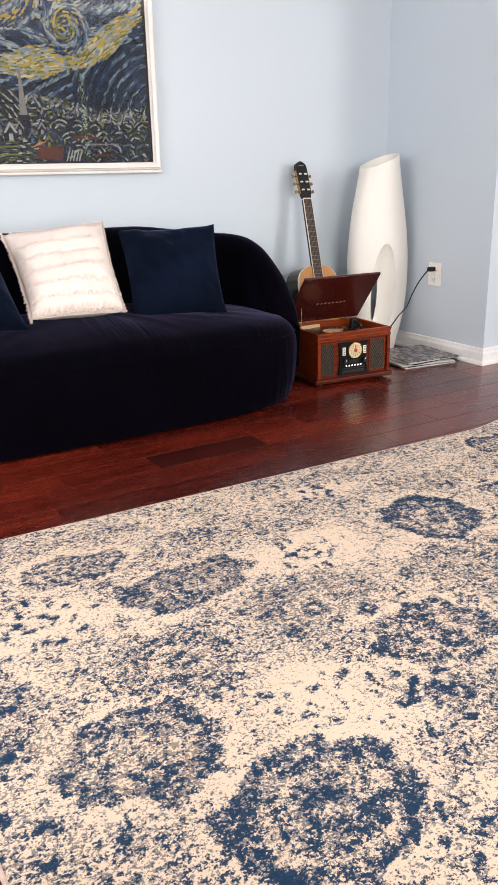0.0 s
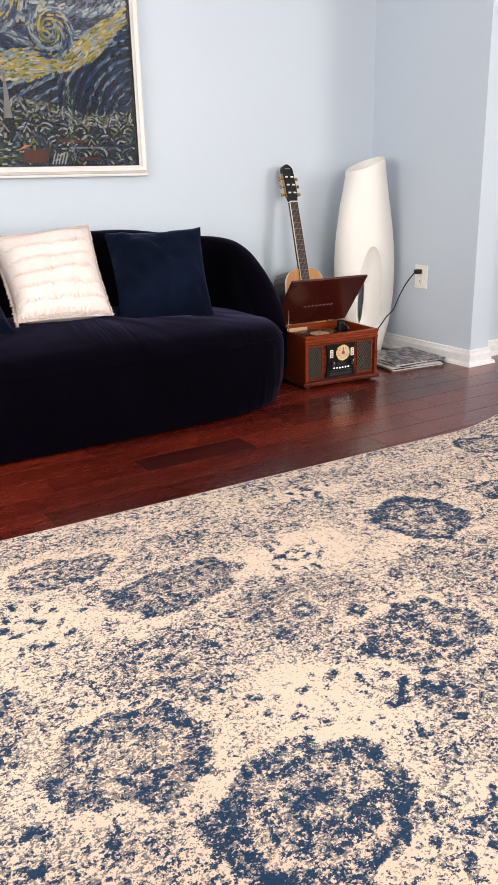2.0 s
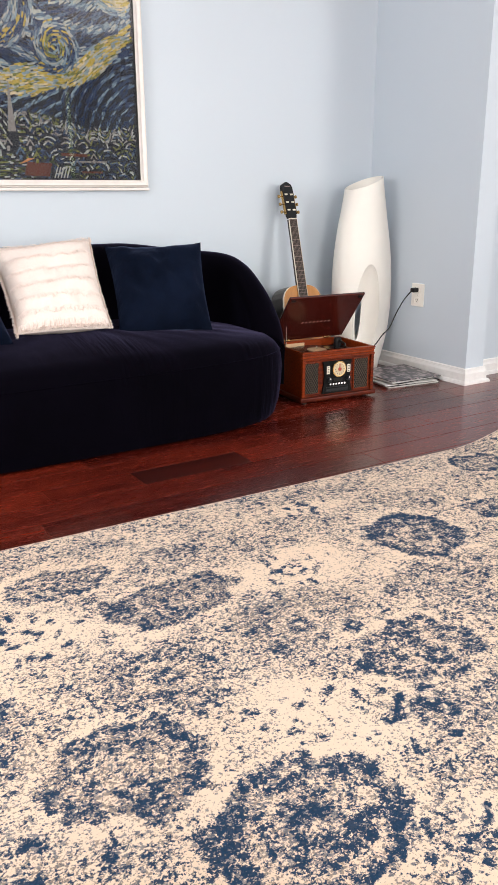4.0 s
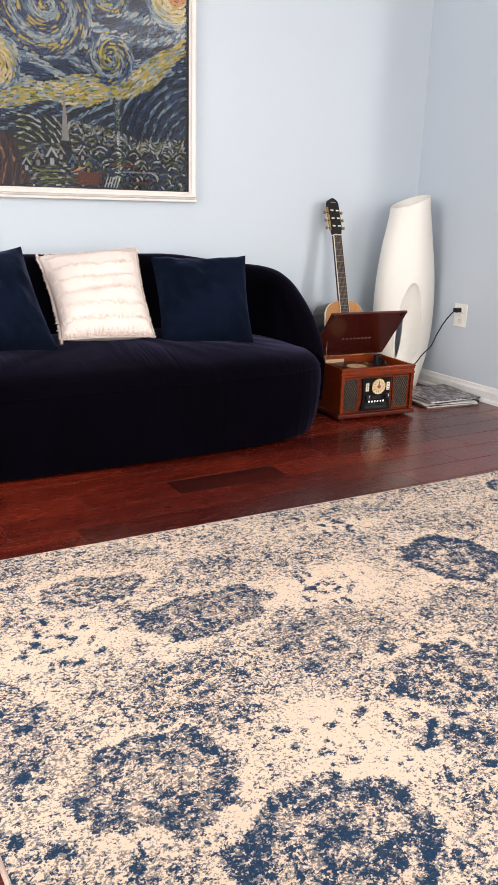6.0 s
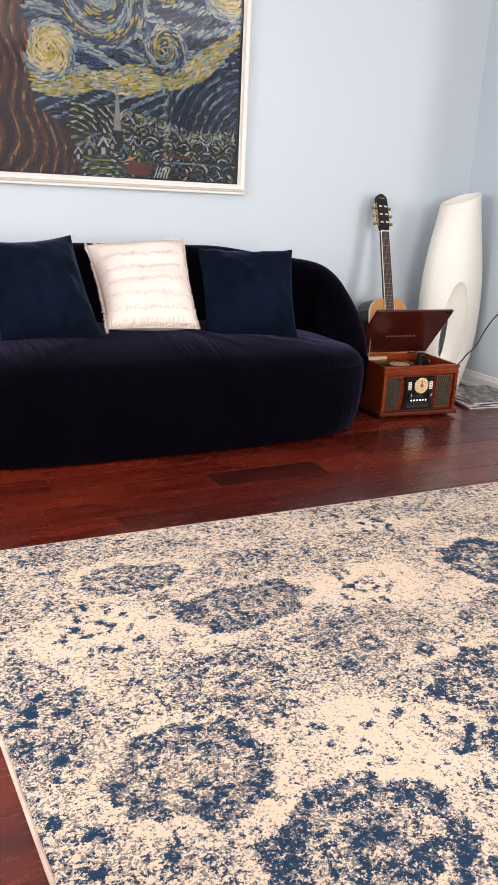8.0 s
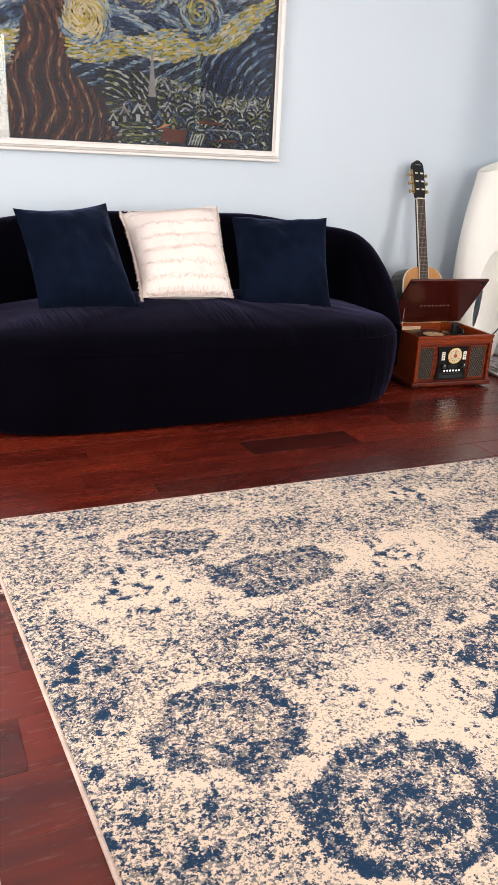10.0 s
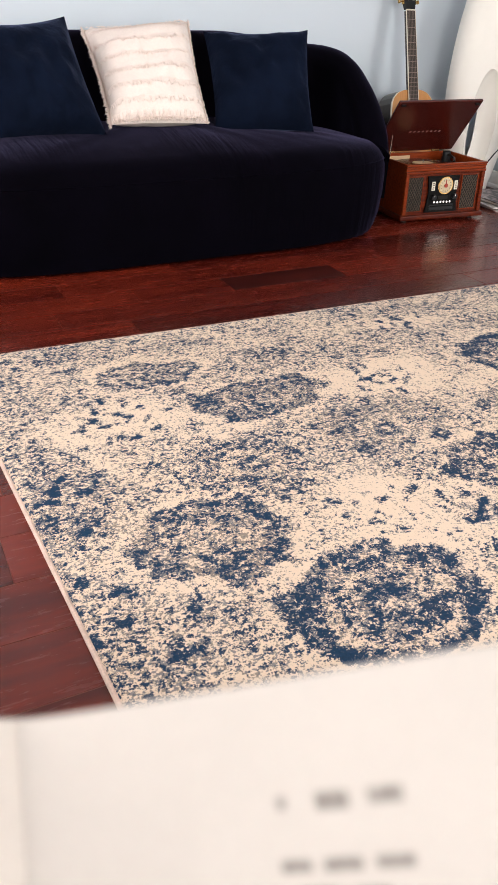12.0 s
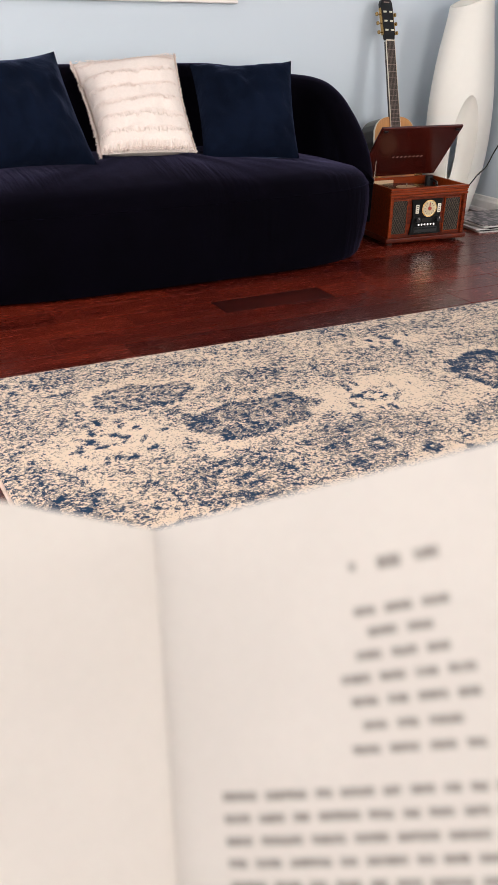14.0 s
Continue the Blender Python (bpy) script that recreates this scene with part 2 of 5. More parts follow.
def foliage_backdrop():
    m, nt, b = nodes_of("glowing_garden")
    v = coords(nt)
    f = math_node(nt, "ADD", math_node(nt, "MULTIPLY", noise_node(nt, v, 1.3, 5, 0.7), 0.7), math_node(nt, "MULTIPLY", noise_node(nt, v, 7.0, 3), 0.3))
    col = mix_node(nt, ramp(nt, f, 0.42, 0.62), (0.04, 0.09, 0.03), (0.66, 0.74, 0.58))
    nt.links.new(col, b.inputs["Base Color"])
    nt.links.new(col, b.inputs["Emission Color"])
    # daylight on the trees is put in as glow, strong enough to reflect in glass
    b.inputs["Emission Strength"].default_value = 4.5
    return m


GARDEN = foliage_backdrop()


# ---- mesh helpers ----
def finish(name, bm, mats, smooth=False):
    me = bpy.data.meshes.new(name)
    bmesh.ops.recalc_face_normals(bm, faces=bm.faces)
    bm.to_mesh(me)
    bm.free()
    for mt in mats if isinstance(mats, (list, tuple)) else (mats,):
        me.materials.append(mt)
    if smooth:
        for p in me.polygons:
            p.use_smooth = True
        me.set_sharp_from_angle(angle=radians(42))
    return me


def part(name, bm, material, parent, label="", smooth=False):
    ob = new(name, finish(name, bm, material, smooth))
    ob.parent = parent
    if label:
        ob["label"] = label
    return ob


def thing(name, bm, material, label, category, group="", kind="", smooth=False):
    return tagged(new(name, finish(name, bm, material, smooth)), label, category, group, kind)


def empty(name, label, category, m=None, group=""):
    e = new(name)
    e.empty_display_size = 0.05
    if m is not None:
        e.matrix_world = m
    return tagged(e, label, category, group)


def box(bm, x0, x1, y0, y1, z0, z1, bevel=0.0, seg=2):
    made = bmesh.ops.create_cube(bm, size=1.0)["verts"]
    bmesh.ops.scale(bm, vec=(x1 - x0, y1 - y0, z1 - z0), verts=made)
    bmesh.ops.translate(bm, vec=((x0 + x1) / 2, (y0 + y1) / 2, (z0 + z1) / 2), verts=made)
    if bevel:
        edges = list({e for v in made for e in v.link_edges})
        bmesh.ops.bevel(bm, geom=edges, offset=bevel, segments=seg, affect="EDGES", profile=0.5)
    return bm


def box_bm(*a, **k):
    return box(bmesh.new(), *a, **k)


def rod(bm, a, b, r0, r1=None, seg=12):
    a, b = Vector(a), Vector(b)
    made = bmesh.ops.create_cone(bm, cap_ends=True, segments=seg, radius1=r0, radius2=r0 if r1 is None else r1, depth=(b - a).length)["verts"]
    turn = (b - a).to_track_quat("Z", "Y").to_matrix().to_4x4()
    bmesh.ops.transform(bm, matrix=Matrix.Translation((a + b) / 2) @ turn, verts=made)
    return bm


def rings(bm, loops, close=True, cap=True):
    """Skins a list of rings of points."""
    vs = [[bm.verts.new(p) for p in loop] for loop in loops]
    for a, b in zip(vs, vs[1:]):
        n = len(a)
        for i in range(n if close else n - 1):
            bm.faces.new((a[i], a[(i + 1) % n], b[(i + 1) % n], b[i]))
    if cap:
        bm.faces.new(list(reversed(vs[0])))
        bm.faces.new(vs[-1])
    return bm


def sweep(points, radius, seg=8):
    bm = bmesh.new()
    pts = [Vector(p) for p in points]
    loops = []
    for i, p in enumerate(pts):
        d = (pts[min(i + 1, len(pts) - 1)] - pts[max(i - 1, 0)]).normalized()
        u = d.orthogonal().normalized() if i == 0 else (u - d * u.dot(d)).normalized()
        w = d.cross(u)
        loops.append([p + radius * (math.cos(2 * math.pi * k / seg) * u + math.sin(2 * math.pi * k / seg) * w) for k in range(seg)])
    return rings(bm, loops)


# ---- the room ----
H = 2.75
XL, XP, XR, YB = -3.0, 2.0, 3.5, -8.0
PIER_Y, NEXT_Y, PIER_X = -0.795, -0.68, 2.13


def wall(name, *blocks, label="pale blue painted plaster wall"):
    bm = bmesh.new()
    for b in blocks:
        box(bm, *b)
    return thing(name, bm, WALL, label, "wall", kind="structure")


wall("wall_north", (XL - 0.15, XP, 0.0, 0.15, 0, H))
wall("wall_pier", (XP, PIER_X, PIER_Y, 0.15, 0, H), label="pale blue painted projecting wall corner")
wall("wall_alcove", (PIER_X, XR + 0.15, NEXT_Y, 0.15, 0, H))
# opening of an unseen west window, added only to hold the fill lamp
WW = (-3.45, -1.35, 0.60, 2.20)
wall("wall_west", (XL - 0.15, XL, WW[1], 0.0, 0, H), (XL - 0.15, XL, YB - 0.15, WW[0], 0, H),
     (XL - 0.15, XL, WW[0], WW[1], 0, WW[2]), (XL - 0.15, XL, WW[0], WW[1], WW[3], H))
# side wall with one tall window, rear wall with a wide and a narrow one
SW = (-5.74, -3.62, 0.42, 2.36)
wall("wall_east", (XR, XR + 0.15, SW[1], NEXT_Y, 0, H), (XR, XR + 0.15, YB - 0.15, SW[0], 0, H),
     (XR, XR + 0.15, SW[0], SW[1], 0, SW[2]), (XR, XR + 0.15, SW[0], SW[1], SW[3], H))
RW, RN = (-1.6, 0.55, 0.30, 2.45), (3.10, 3.28, 0.40, 2.42)
wall("wall_south", (XL - 0.15, RW[0], YB - 0.15, YB, 0, H), (RW[1], RN[0], YB - 0.15, YB, 0, H), (RN[1], XR, YB - 0.15, YB, 0, H),
     (RW[0], RW[1], YB - 0.15, YB, 0, RW[2]), (RW[0], RW[1], YB - 0.15, YB, RW[3], H),
     (RN[0], RN[1], YB - 0.15, YB, 0, RN[2]), (RN[0], RN[1], YB - 0.15, YB, RN[3], H))
thing("ceiling", box_bm(XL - 0.15, XR + 0.15, YB - 0.15, 0.15, H, H + 0.12), CEIL, "flat white painted ceiling", "ceiling", kind="structure")
floor = thing("floor", box_bm(XL - 0.15, XR + 0.15, YB - 0.15, 0.15, -0.12, -0.0012), JOINT, "glossy red cherry plank floor", "floor", kind="structure")
thing("ground", box_bm(-60, 60, -60, 60, -0.6, -0.35), plain("lawn", (0.06, 0.10, 0.03), 0.9, vary=0.2, grain=3), "green lawn outside the house", "ground", kind="structure")
bd = bmesh.new()
rings(bd, [[(-14, -22, z), (0, -25, z), (14, -22, z), (24, -8, z), (25, 4, z)] for z in (-0.4, 3.0, 7.0)], close=False, cap=False)
thing("backdrop", bd, GARDEN, "glowing backdrop of blurred green garden trees", "garden", kind="structure")


def window(name, x0, x1, z0, z1, m, bars):
    """A framed window in a wall whose inner face is the plane y = 0 of m, its opening going back in y."""
    w = tagged(new(name), "white framed window with clear panes", "window", kind="structure")
    w.matrix_world = m
    f = 0.05
    bm = bmesh.new()
    for b in ((x0, x0 + f, 0.04, 0.10, z0, z1), (x1 - f, x1, 0.04, 0.10, z0, z1), (x0 + f, x1 - f, 0.04, 0.10, z0, z0 + f), (x0 + f, x1 - f, 0.04, 0.10, z1 - f, z1)):
        box(bm, *b)
    part("window_frame", bm, TRIM, w)
    part("window_sill", box_bm(x0 - 0.05, x1 + 0.05, -0.05, 0.04, z0 - 0.03, z0, bevel=0.006), TRIM, w)
    for i in range(bars):
        a, b = (x0 + f + (x1 - x0 - 2 * f) * k / bars for k in (i, i + 1))
        pane = part("pane", box_bm(a, b, 0.068, 0.072, z0 + f, z1 - f), GLASS, w)
        pane.visible_shadow = False
        if i:
            part("mullion", box_bm(a - 0.012, a + 0.012, 0.05, 0.09, z0 + f, z1 - f), TRIM, w)
    return w


window("window_1", SW[0], SW[1], SW[2], SW[3], pose(XR, SW[0] + SW[1], 0, 0, 0, -90), 2)
window("window_2", -RW[1], -RW[0], RW[2], RW[3], pose(0, YB, 0, 0, 0, 180), 3)
window("window_3", -RN[1], -RN[0], RN[2], RN[3], pose(0, YB, 0, 0, 0, 180), 1)
# the west one is added for the fill lamp and never in view
window("added_window_west", WW[0], WW[1], WW[2], WW[3], pose(XL, 0, 0, 0, 0, 90), 1)

BASE = [(0, 0), (0.016, 0), (0.016, 0.055), (0.011, 0.066), (0.009, 0.078), (0, 0.082)]
SHOE = [(0.016, 0), (0.030, 0), (0.029, 0.010), (0.024, 0.017), (0.016, 0.020)]


def moulding(name, path, profile, label):
    """A profile carried along a plan path, mitred at its corners; the room lies to the right of the path."""
    pts = [Vector((x, y)) for x, y in path]
    dirs = [(b - a).normalized() for a, b in zip(pts, pts[1:])]
    loops = []
    for i, p in enumerate(pts):
        ns = [Vector((d.y, -d.x)) for d in dirs[max(i - 1, 0): i + 1]]
        n = ns[0] if len(ns) == 1 else (ns[0] + ns[1]) / (1 + ns[0].dot(ns[1]))
        loops.append([(p.x + n.x * o, p.y + n.y * o, z) for o, z in profile])
    return thing(name, rings(bmesh.new(), loops), TRIM, label, "baseboard", kind="structure")


PATHB = [(XL, 0), (XP, 0), (XP, PIER_Y), (PIER_X, PIER_Y), (PIER_X, NEXT_Y), (XR, NEXT_Y)]
moulding("baseboard", PATHB, BASE, "white moulded baseboard along the blue walls")
moulding("baseboard_shoe", PATHB, SHOE, "white quarter round strip at the floor")


# ---- picture over the sofa ----
ART_X0, ART_X1, ART_Z0, ART_Z1 = -0.655, 0.583, 1.011, 1.935


def art_colour(x, z, rnd):
    """The tone and the stroke direction at a place of the print."""
    def pick(*cs):
        return cs[int(rnd.random() * len(cs)) % len(cs)]
    swirls = ((-0.28, 1.49, 0.115, "sun"), (0.215, 1.545, 0.105, "curl"), (-0.05, 1.72, 0.20, "wave"), (0.53, 1.83, 0.15, "moon"), (0.22, 1.80, 0.09, "wave"), (-0.38, 1.76, 0.09, "sun"))
    q = min(1, max(0, (z - 1.10) / 0.27))
    cyp = -0.17 - 0.20 * q * q * (3 - 2 * q) + 0.014 * math.sin(z * 38)
    cyl = -0.64 + 0.13 * min(1, max(0, (z - 1.12) / 0.4))
    if z < 1.72 and cyl < x < cyp:
        a = math.pi / 2 + 0.42 * math.cos(z * 21)
        band = math.sin((x + 0.020 * math.sin(z * 21) + 0.022 * math.sin(z * 9 + x * 16)) * 125)
        if band > 0.86:
            return pick("ochre", "tan", "tan", "rust", "brown"), a
        return ("umber" if band < -0.35 else pick("brown", "rust", "brown")), a
    for cx, cz, r, kind in swirls:
        dx, dz = x - cx, z - cz
        d = math.hypot(dx, dz)
        if d < r:
            a = math.atan2(dz, dx) + math.pi / 2 + 0.25
            q = d / r
            if kind in ("sun", "moon"):
                if q < 0.3:
                    return ("orange" if kind == "moon" else pick("gold", "cream")), a
                if q < 0.62:
                    return pick("cream", "cream", "gold"), a
                if q < 0.82:
                    return pick("pale", "gold", "cream", "sky"), a
                return pick("sky", "steel", "pale"), a
            ring = math.sin(q * 15 + math.atan2(dz, dx))
            if kind == "curl" and q < 0.5:
                return pick("olive", "gold", "sky", "navy"), a
            return (pick("sky", "pale", "steel") if ring > 0.1 else pick("navy", "steel", "navy", "gold")), a
    line = 1.37 + 0.09 * (x + 0.35) + (0.0 if x < 0.25 else 0.75 * (x - 0.25) ** 1.25)
    slope = 0.12 if x < 0.25 else 0.55
    if abs(z - line) < 0.05 + 0.015 * math.sin(x * 20):
        return pick("gold", "gold", "cream", "olive", "sky", "pale"), slope + 0.15 * math.sin(x * 22)
    if z > line:
        a = 0.5 * math.sin(x * 5 + z * 7) + 0.2
        s = math.sin(z * 70 + 7 * math.sin(x * 4.5))
        return (pick("sky", "steel", "pale") if s > 0.35 else pick("navy", "navy", "steel", "ink")), a
    hill = 1.235 + 0.03 * math.sin(x * 9 + 1)
    if hill - 0.03 < z < hill + 0.02 and -0.02 < x:
        return pick("grey", "pale", "steel", "ink", "olive"), 1.2 * math.sin(x * 60)
    if z > hill - 0.02 and x > 0.22:
        dx, dz = x - 0.66, z - 1.16
        s = math.sin(math.hypot(dx, dz) * 165)
        return (pick("steel", "navy", "navy", "sky") if s > 0.5 else pick("ink", "navy", "ink")), math.atan2(dz, dx) + math.pi / 2
    if x > 0.06 and z <= hill:
        cw, ch = 0.078, 0.050
        row = math.floor((z - 1.0) / ch)
        ox = 0.5 * cw * (row % 2)
        cx, cz = (math.floor((x + ox) / cw) + 0.5) * cw - ox, 1.0 + row * ch - 0.006
        r = math.hypot(x - cx, z - cz)
        lit = ("grey", "pale", "olive") if row >= 3 else ("olive", "pale", "moss", "steel")
        return (pick(*lit) if math.sin(r * 330) > 0.35 else pick("ink", "ink", "navy")), math.atan2(z - cz, x - cx) + math.pi / 2
    if -0.21 < x < -0.02 and 1.19 < z < 1.30:
        r = math.hypot(x + 0.20, z - 1.10)
        return (pick("olive", "moss", "pale") if math.sin(r * 260) > 0.3 else "ink"), math.atan2(z - 1.10, x + 0.20) + math.pi / 2
    if z > hill:
        s = math.sin((z - 0.5 * x) * 130)
        return (pick("steel", "sky") if s > 0.55 else pick("ink", "navy", "ink")), (0.9 if x > 0.25 else 0.2) + 0.5 * math.sin(x * 12)
    s = math.sin(z * 190 + 6 * math.sin(x * 26))
    a = 1.2 * math.sin(x * 42) if x > 0.08 else 0.05
    if s > 0.25:
        return pick("olive", "pale", "steel", "olive", "moss", "grey"), a
    return pick("ink", "ink", "moss", "navy", "umber"), a


TONES = {"ink": (0.018, 0.022, 0.032), "navy": (0.030, 0.062, 0.150), "steel": (0.10, 0.18, 0.30), "sky": (0.27, 0.42, 0.52), "pale": (0.48, 0.56, 0.54),
         "cream": (0.78, 0.72, 0.46), "gold": (0.60, 0.50, 0.10), "orange": (0.72, 0.33, 0.12), "olive": (0.22, 0.26, 0.07), "moss": (0.06, 0.085, 0.03),
         "tan": (0.34, 0.19, 0.09), "ochre": (0.42, 0.25, 0.10), "brown": (0.10, 0.042, 0.028), "rust": (0.15, 0.048, 0.025), "umber": (0.038, 0.022, 0.02), "grey": (0.33, 0.34, 0.33)}
TONES = {k: (r * 0.74, g * 0.67, b * 0.66) for k, (r, g, b) in TONES.items()}
INDEX = {k: i for i, k in enumerate(TONES)}


def picture():
    rnd = random.Random(4)
    top = empty("framed_picture", "white framed swirling night landscape print behind glass", "picture", pose(0, 0, 0))

    def rail(a, b):
        """One mitred side of the frame with a stepped profile."""
        prof = [(0.0, 0.0), (0.0, 0.016), (0.004, 0.020), (0.007, 0.034), (0.022, 0.038), (0.025, 0.030), (0.028, 0.029), (0.032, 0.025), (0.032, 0.0)]
        a, b = Vector(a), Vector(b)
        u = (b - a).normalized()
        n = Vector((u.z, 0, -u.x))
        return rings(bmesh.new(), [[p + n * o + u * (s * o) + Vector((0, -0.001 - h, 0)) for o, h in prof] for p, s in ((a, -1), (b, 1))])
    c = [Vector(p) for p in ((ART_X0, 0, ART_Z0), (ART_X1, 0, ART_Z0), (ART_X1, 0, ART_Z1), (ART_X0, 0, ART_Z1))]
    for i in range(4):
        part("frame_rail", rail(c[i], c[(i + 1) % 4]), FRAME, top, "white painted moulding")
    part("frame_ledge", box_bm(ART_X0 - 0.034, ART_X1 + 0.034, -0.034, -0.001, ART_Z0 - 0.046, ART_Z0 - 0.0335, bevel=0.004), FRAME, top, "white lip under the frame")
    part("dark_fillet", box_bm(ART_X1 - 0.007, ART_X1, -0.013, -0.008, ART_Z0, ART_Z1), BLACK, top)
    mats = [plain("ink_" + k, v, 0.6, vary=0.12, grain=90, spec=0.08) for k, v in TONES.items()]
    bm = bmesh.new()

    def quad(ps, y, tone):
        f = bm.faces.new([bm.verts.new((x, y, z)) for x, z in ps])
        f.material_index = INDEX[tone]
    quad(((ART_X0, ART_Z0), (ART_X1, ART_Z0), (ART_X1, ART_Z1), (ART_X0, ART_Z1)), -0.0060, "ink")
    sx, sz = 0.0135, 0.0078
    z = ART_Z0 + 0.004
    while z < ART_Z1 - 0.004:
        x = ART_X0 + 0.006 + rnd.random() * sx
        while x < ART_X1 - 0.012:
            px, pz = x + rnd.uniform(-0.4, 0.4) * sx, z + rnd.uniform(-0.4, 0.4) * sz
            tone, a = art_colour(px, pz, rnd)
            l, w = (rnd.uniform(0.009, 0.017), rnd.uniform(0.0030, 0.0045)) if pz > 1.33 else (rnd.uniform(0.006, 0.012), rnd.uniform(0.0024, 0.0036))
            ca, sa = math.cos(a), math.sin(a)
            ps = [(px + i * l * ca - j * w * sa, pz + i * l * sa + j * w * ca) for i, j in ((-1, -1), (1, -1), (1, 1), (-1, 1))]
            if all(ART_X0 < q[0] < ART_X1 - 0.007 and ART_Z0 < q[1] < ART_Z1 for q in ps):
                quad(ps, -0.0064 - rnd.random() * 0.0012, tone)
            x += sx
        z += sz
    # the village: church with its spire, gabled houses, a red roof
    y = -0.0080
    quad(((-0.014, 1.205), (0.020, 1.205), (0.004, 1.40), (0.001, 1.40)), y, "grey")
    quad(((-0.022, 1.12), (0.028, 1.12), (0.028, 1.205), (-0.022, 1.205)), y, "ink")
    for hx, hz, s, t in ((-0.06, 1.135, 0.030, "pale"), (-0.02, 1.15, 0.022, "grey"), (0.03, 1.115, 0.022, "steel"), (0.10, 1.10, 0.020, "olive"), (-0.12, 1.125, 0.026, "grey"), (-0.10, 1.165, 0.018, "steel"), (0.075, 1.15, 0.020, "grey"), (-0.17, 1.10, 0.022, "pale"), (0.28, 1.07, 0.022, "steel"), (0.36, 1.10, 0.018, "grey")):
        quad(((hx - s, hz - s), (hx + s, hz - s), (hx + s, hz + s * 0.3), (hx - s, hz + s * 0.3)), y - 0.0003, "ink")
        quad(((hx - s, hz), (hx - s * 0.6, hz), (hx, hz + s), (hx, hz + s * 1.5)), y - 0.0006, t)
        quad(((hx + s, hz), (hx + s * 0.6, hz), (hx, hz + s), (hx, hz + s * 1.5)), y - 0.0006, t)
        quad(((hx - s * 0.3, hz - s), (hx + s * 0.3, hz - s), (hx + s * 0.3, hz - s * 0.1), (hx - s * 0.3, hz - s * 0.1)), y - 0.0006, t)
    quad(((0.04, 1.03), (0.15, 1.025), (0.165, 1.08), (0.055, 1.085)), y - 0.0003, "rust")
    quad(((0.02, 1.075), (0.06, 1.10), (0.09, 1.10), (0.055, 1.085)), y - 0.0004, "orange")
    quad(((0.21, 1.112), (0.33, 1.108), (0.33, 1.120), (0.21, 1.124)), y - 0.0003, "rust")
    quad(((0.26, 1.085), (0.42, 1.085), (0.42, 1.092), (0.26, 1.092)), y - 0.0003, "grey")
    quad(((0.30, 1.04), (0.40, 1.04), (0.40, 1.048), (0.30, 1.048)), y - 0.0003, "rust")
    for k in range(5):
        quad(((0.17 + k * 0.014, 1.02), (0.176 + k * 0.014, 1.02), (0.192 + k * 0.014, 1.065), (0.186 + k * 0.014, 1.065)), y - 0.0003, "pale")
    for k in range(7):
        zz = 1.03 + k * 0.016
        quad(((-0.13 + 0.02 * (k % 3), zz), (-0.03 + 0.012 * (k % 2), zz), (-0.03, zz + 0.006), (-0.13, zz + 0.006)), y, "olive" if k % 2 else "moss")
    part("print", bm, mats, top, "night sky print in short mosaic strokes")
    part("glazing", box_bm(ART_X0, ART_X1, -0.0135, -0.0115, ART_Z0, ART_Z1), GLASS, top, "clear picture glass")
    return top


picture()


# ---- sofa ----
def plan(a, b, yc, n, t):
    c, s = math.cos(t), math.sin(t)
    return a * math.copysign(abs(c) ** (2 / n), c), yc + b * math.copysign(abs(s) ** (2 / n), s)


SOFA_X = 0.0


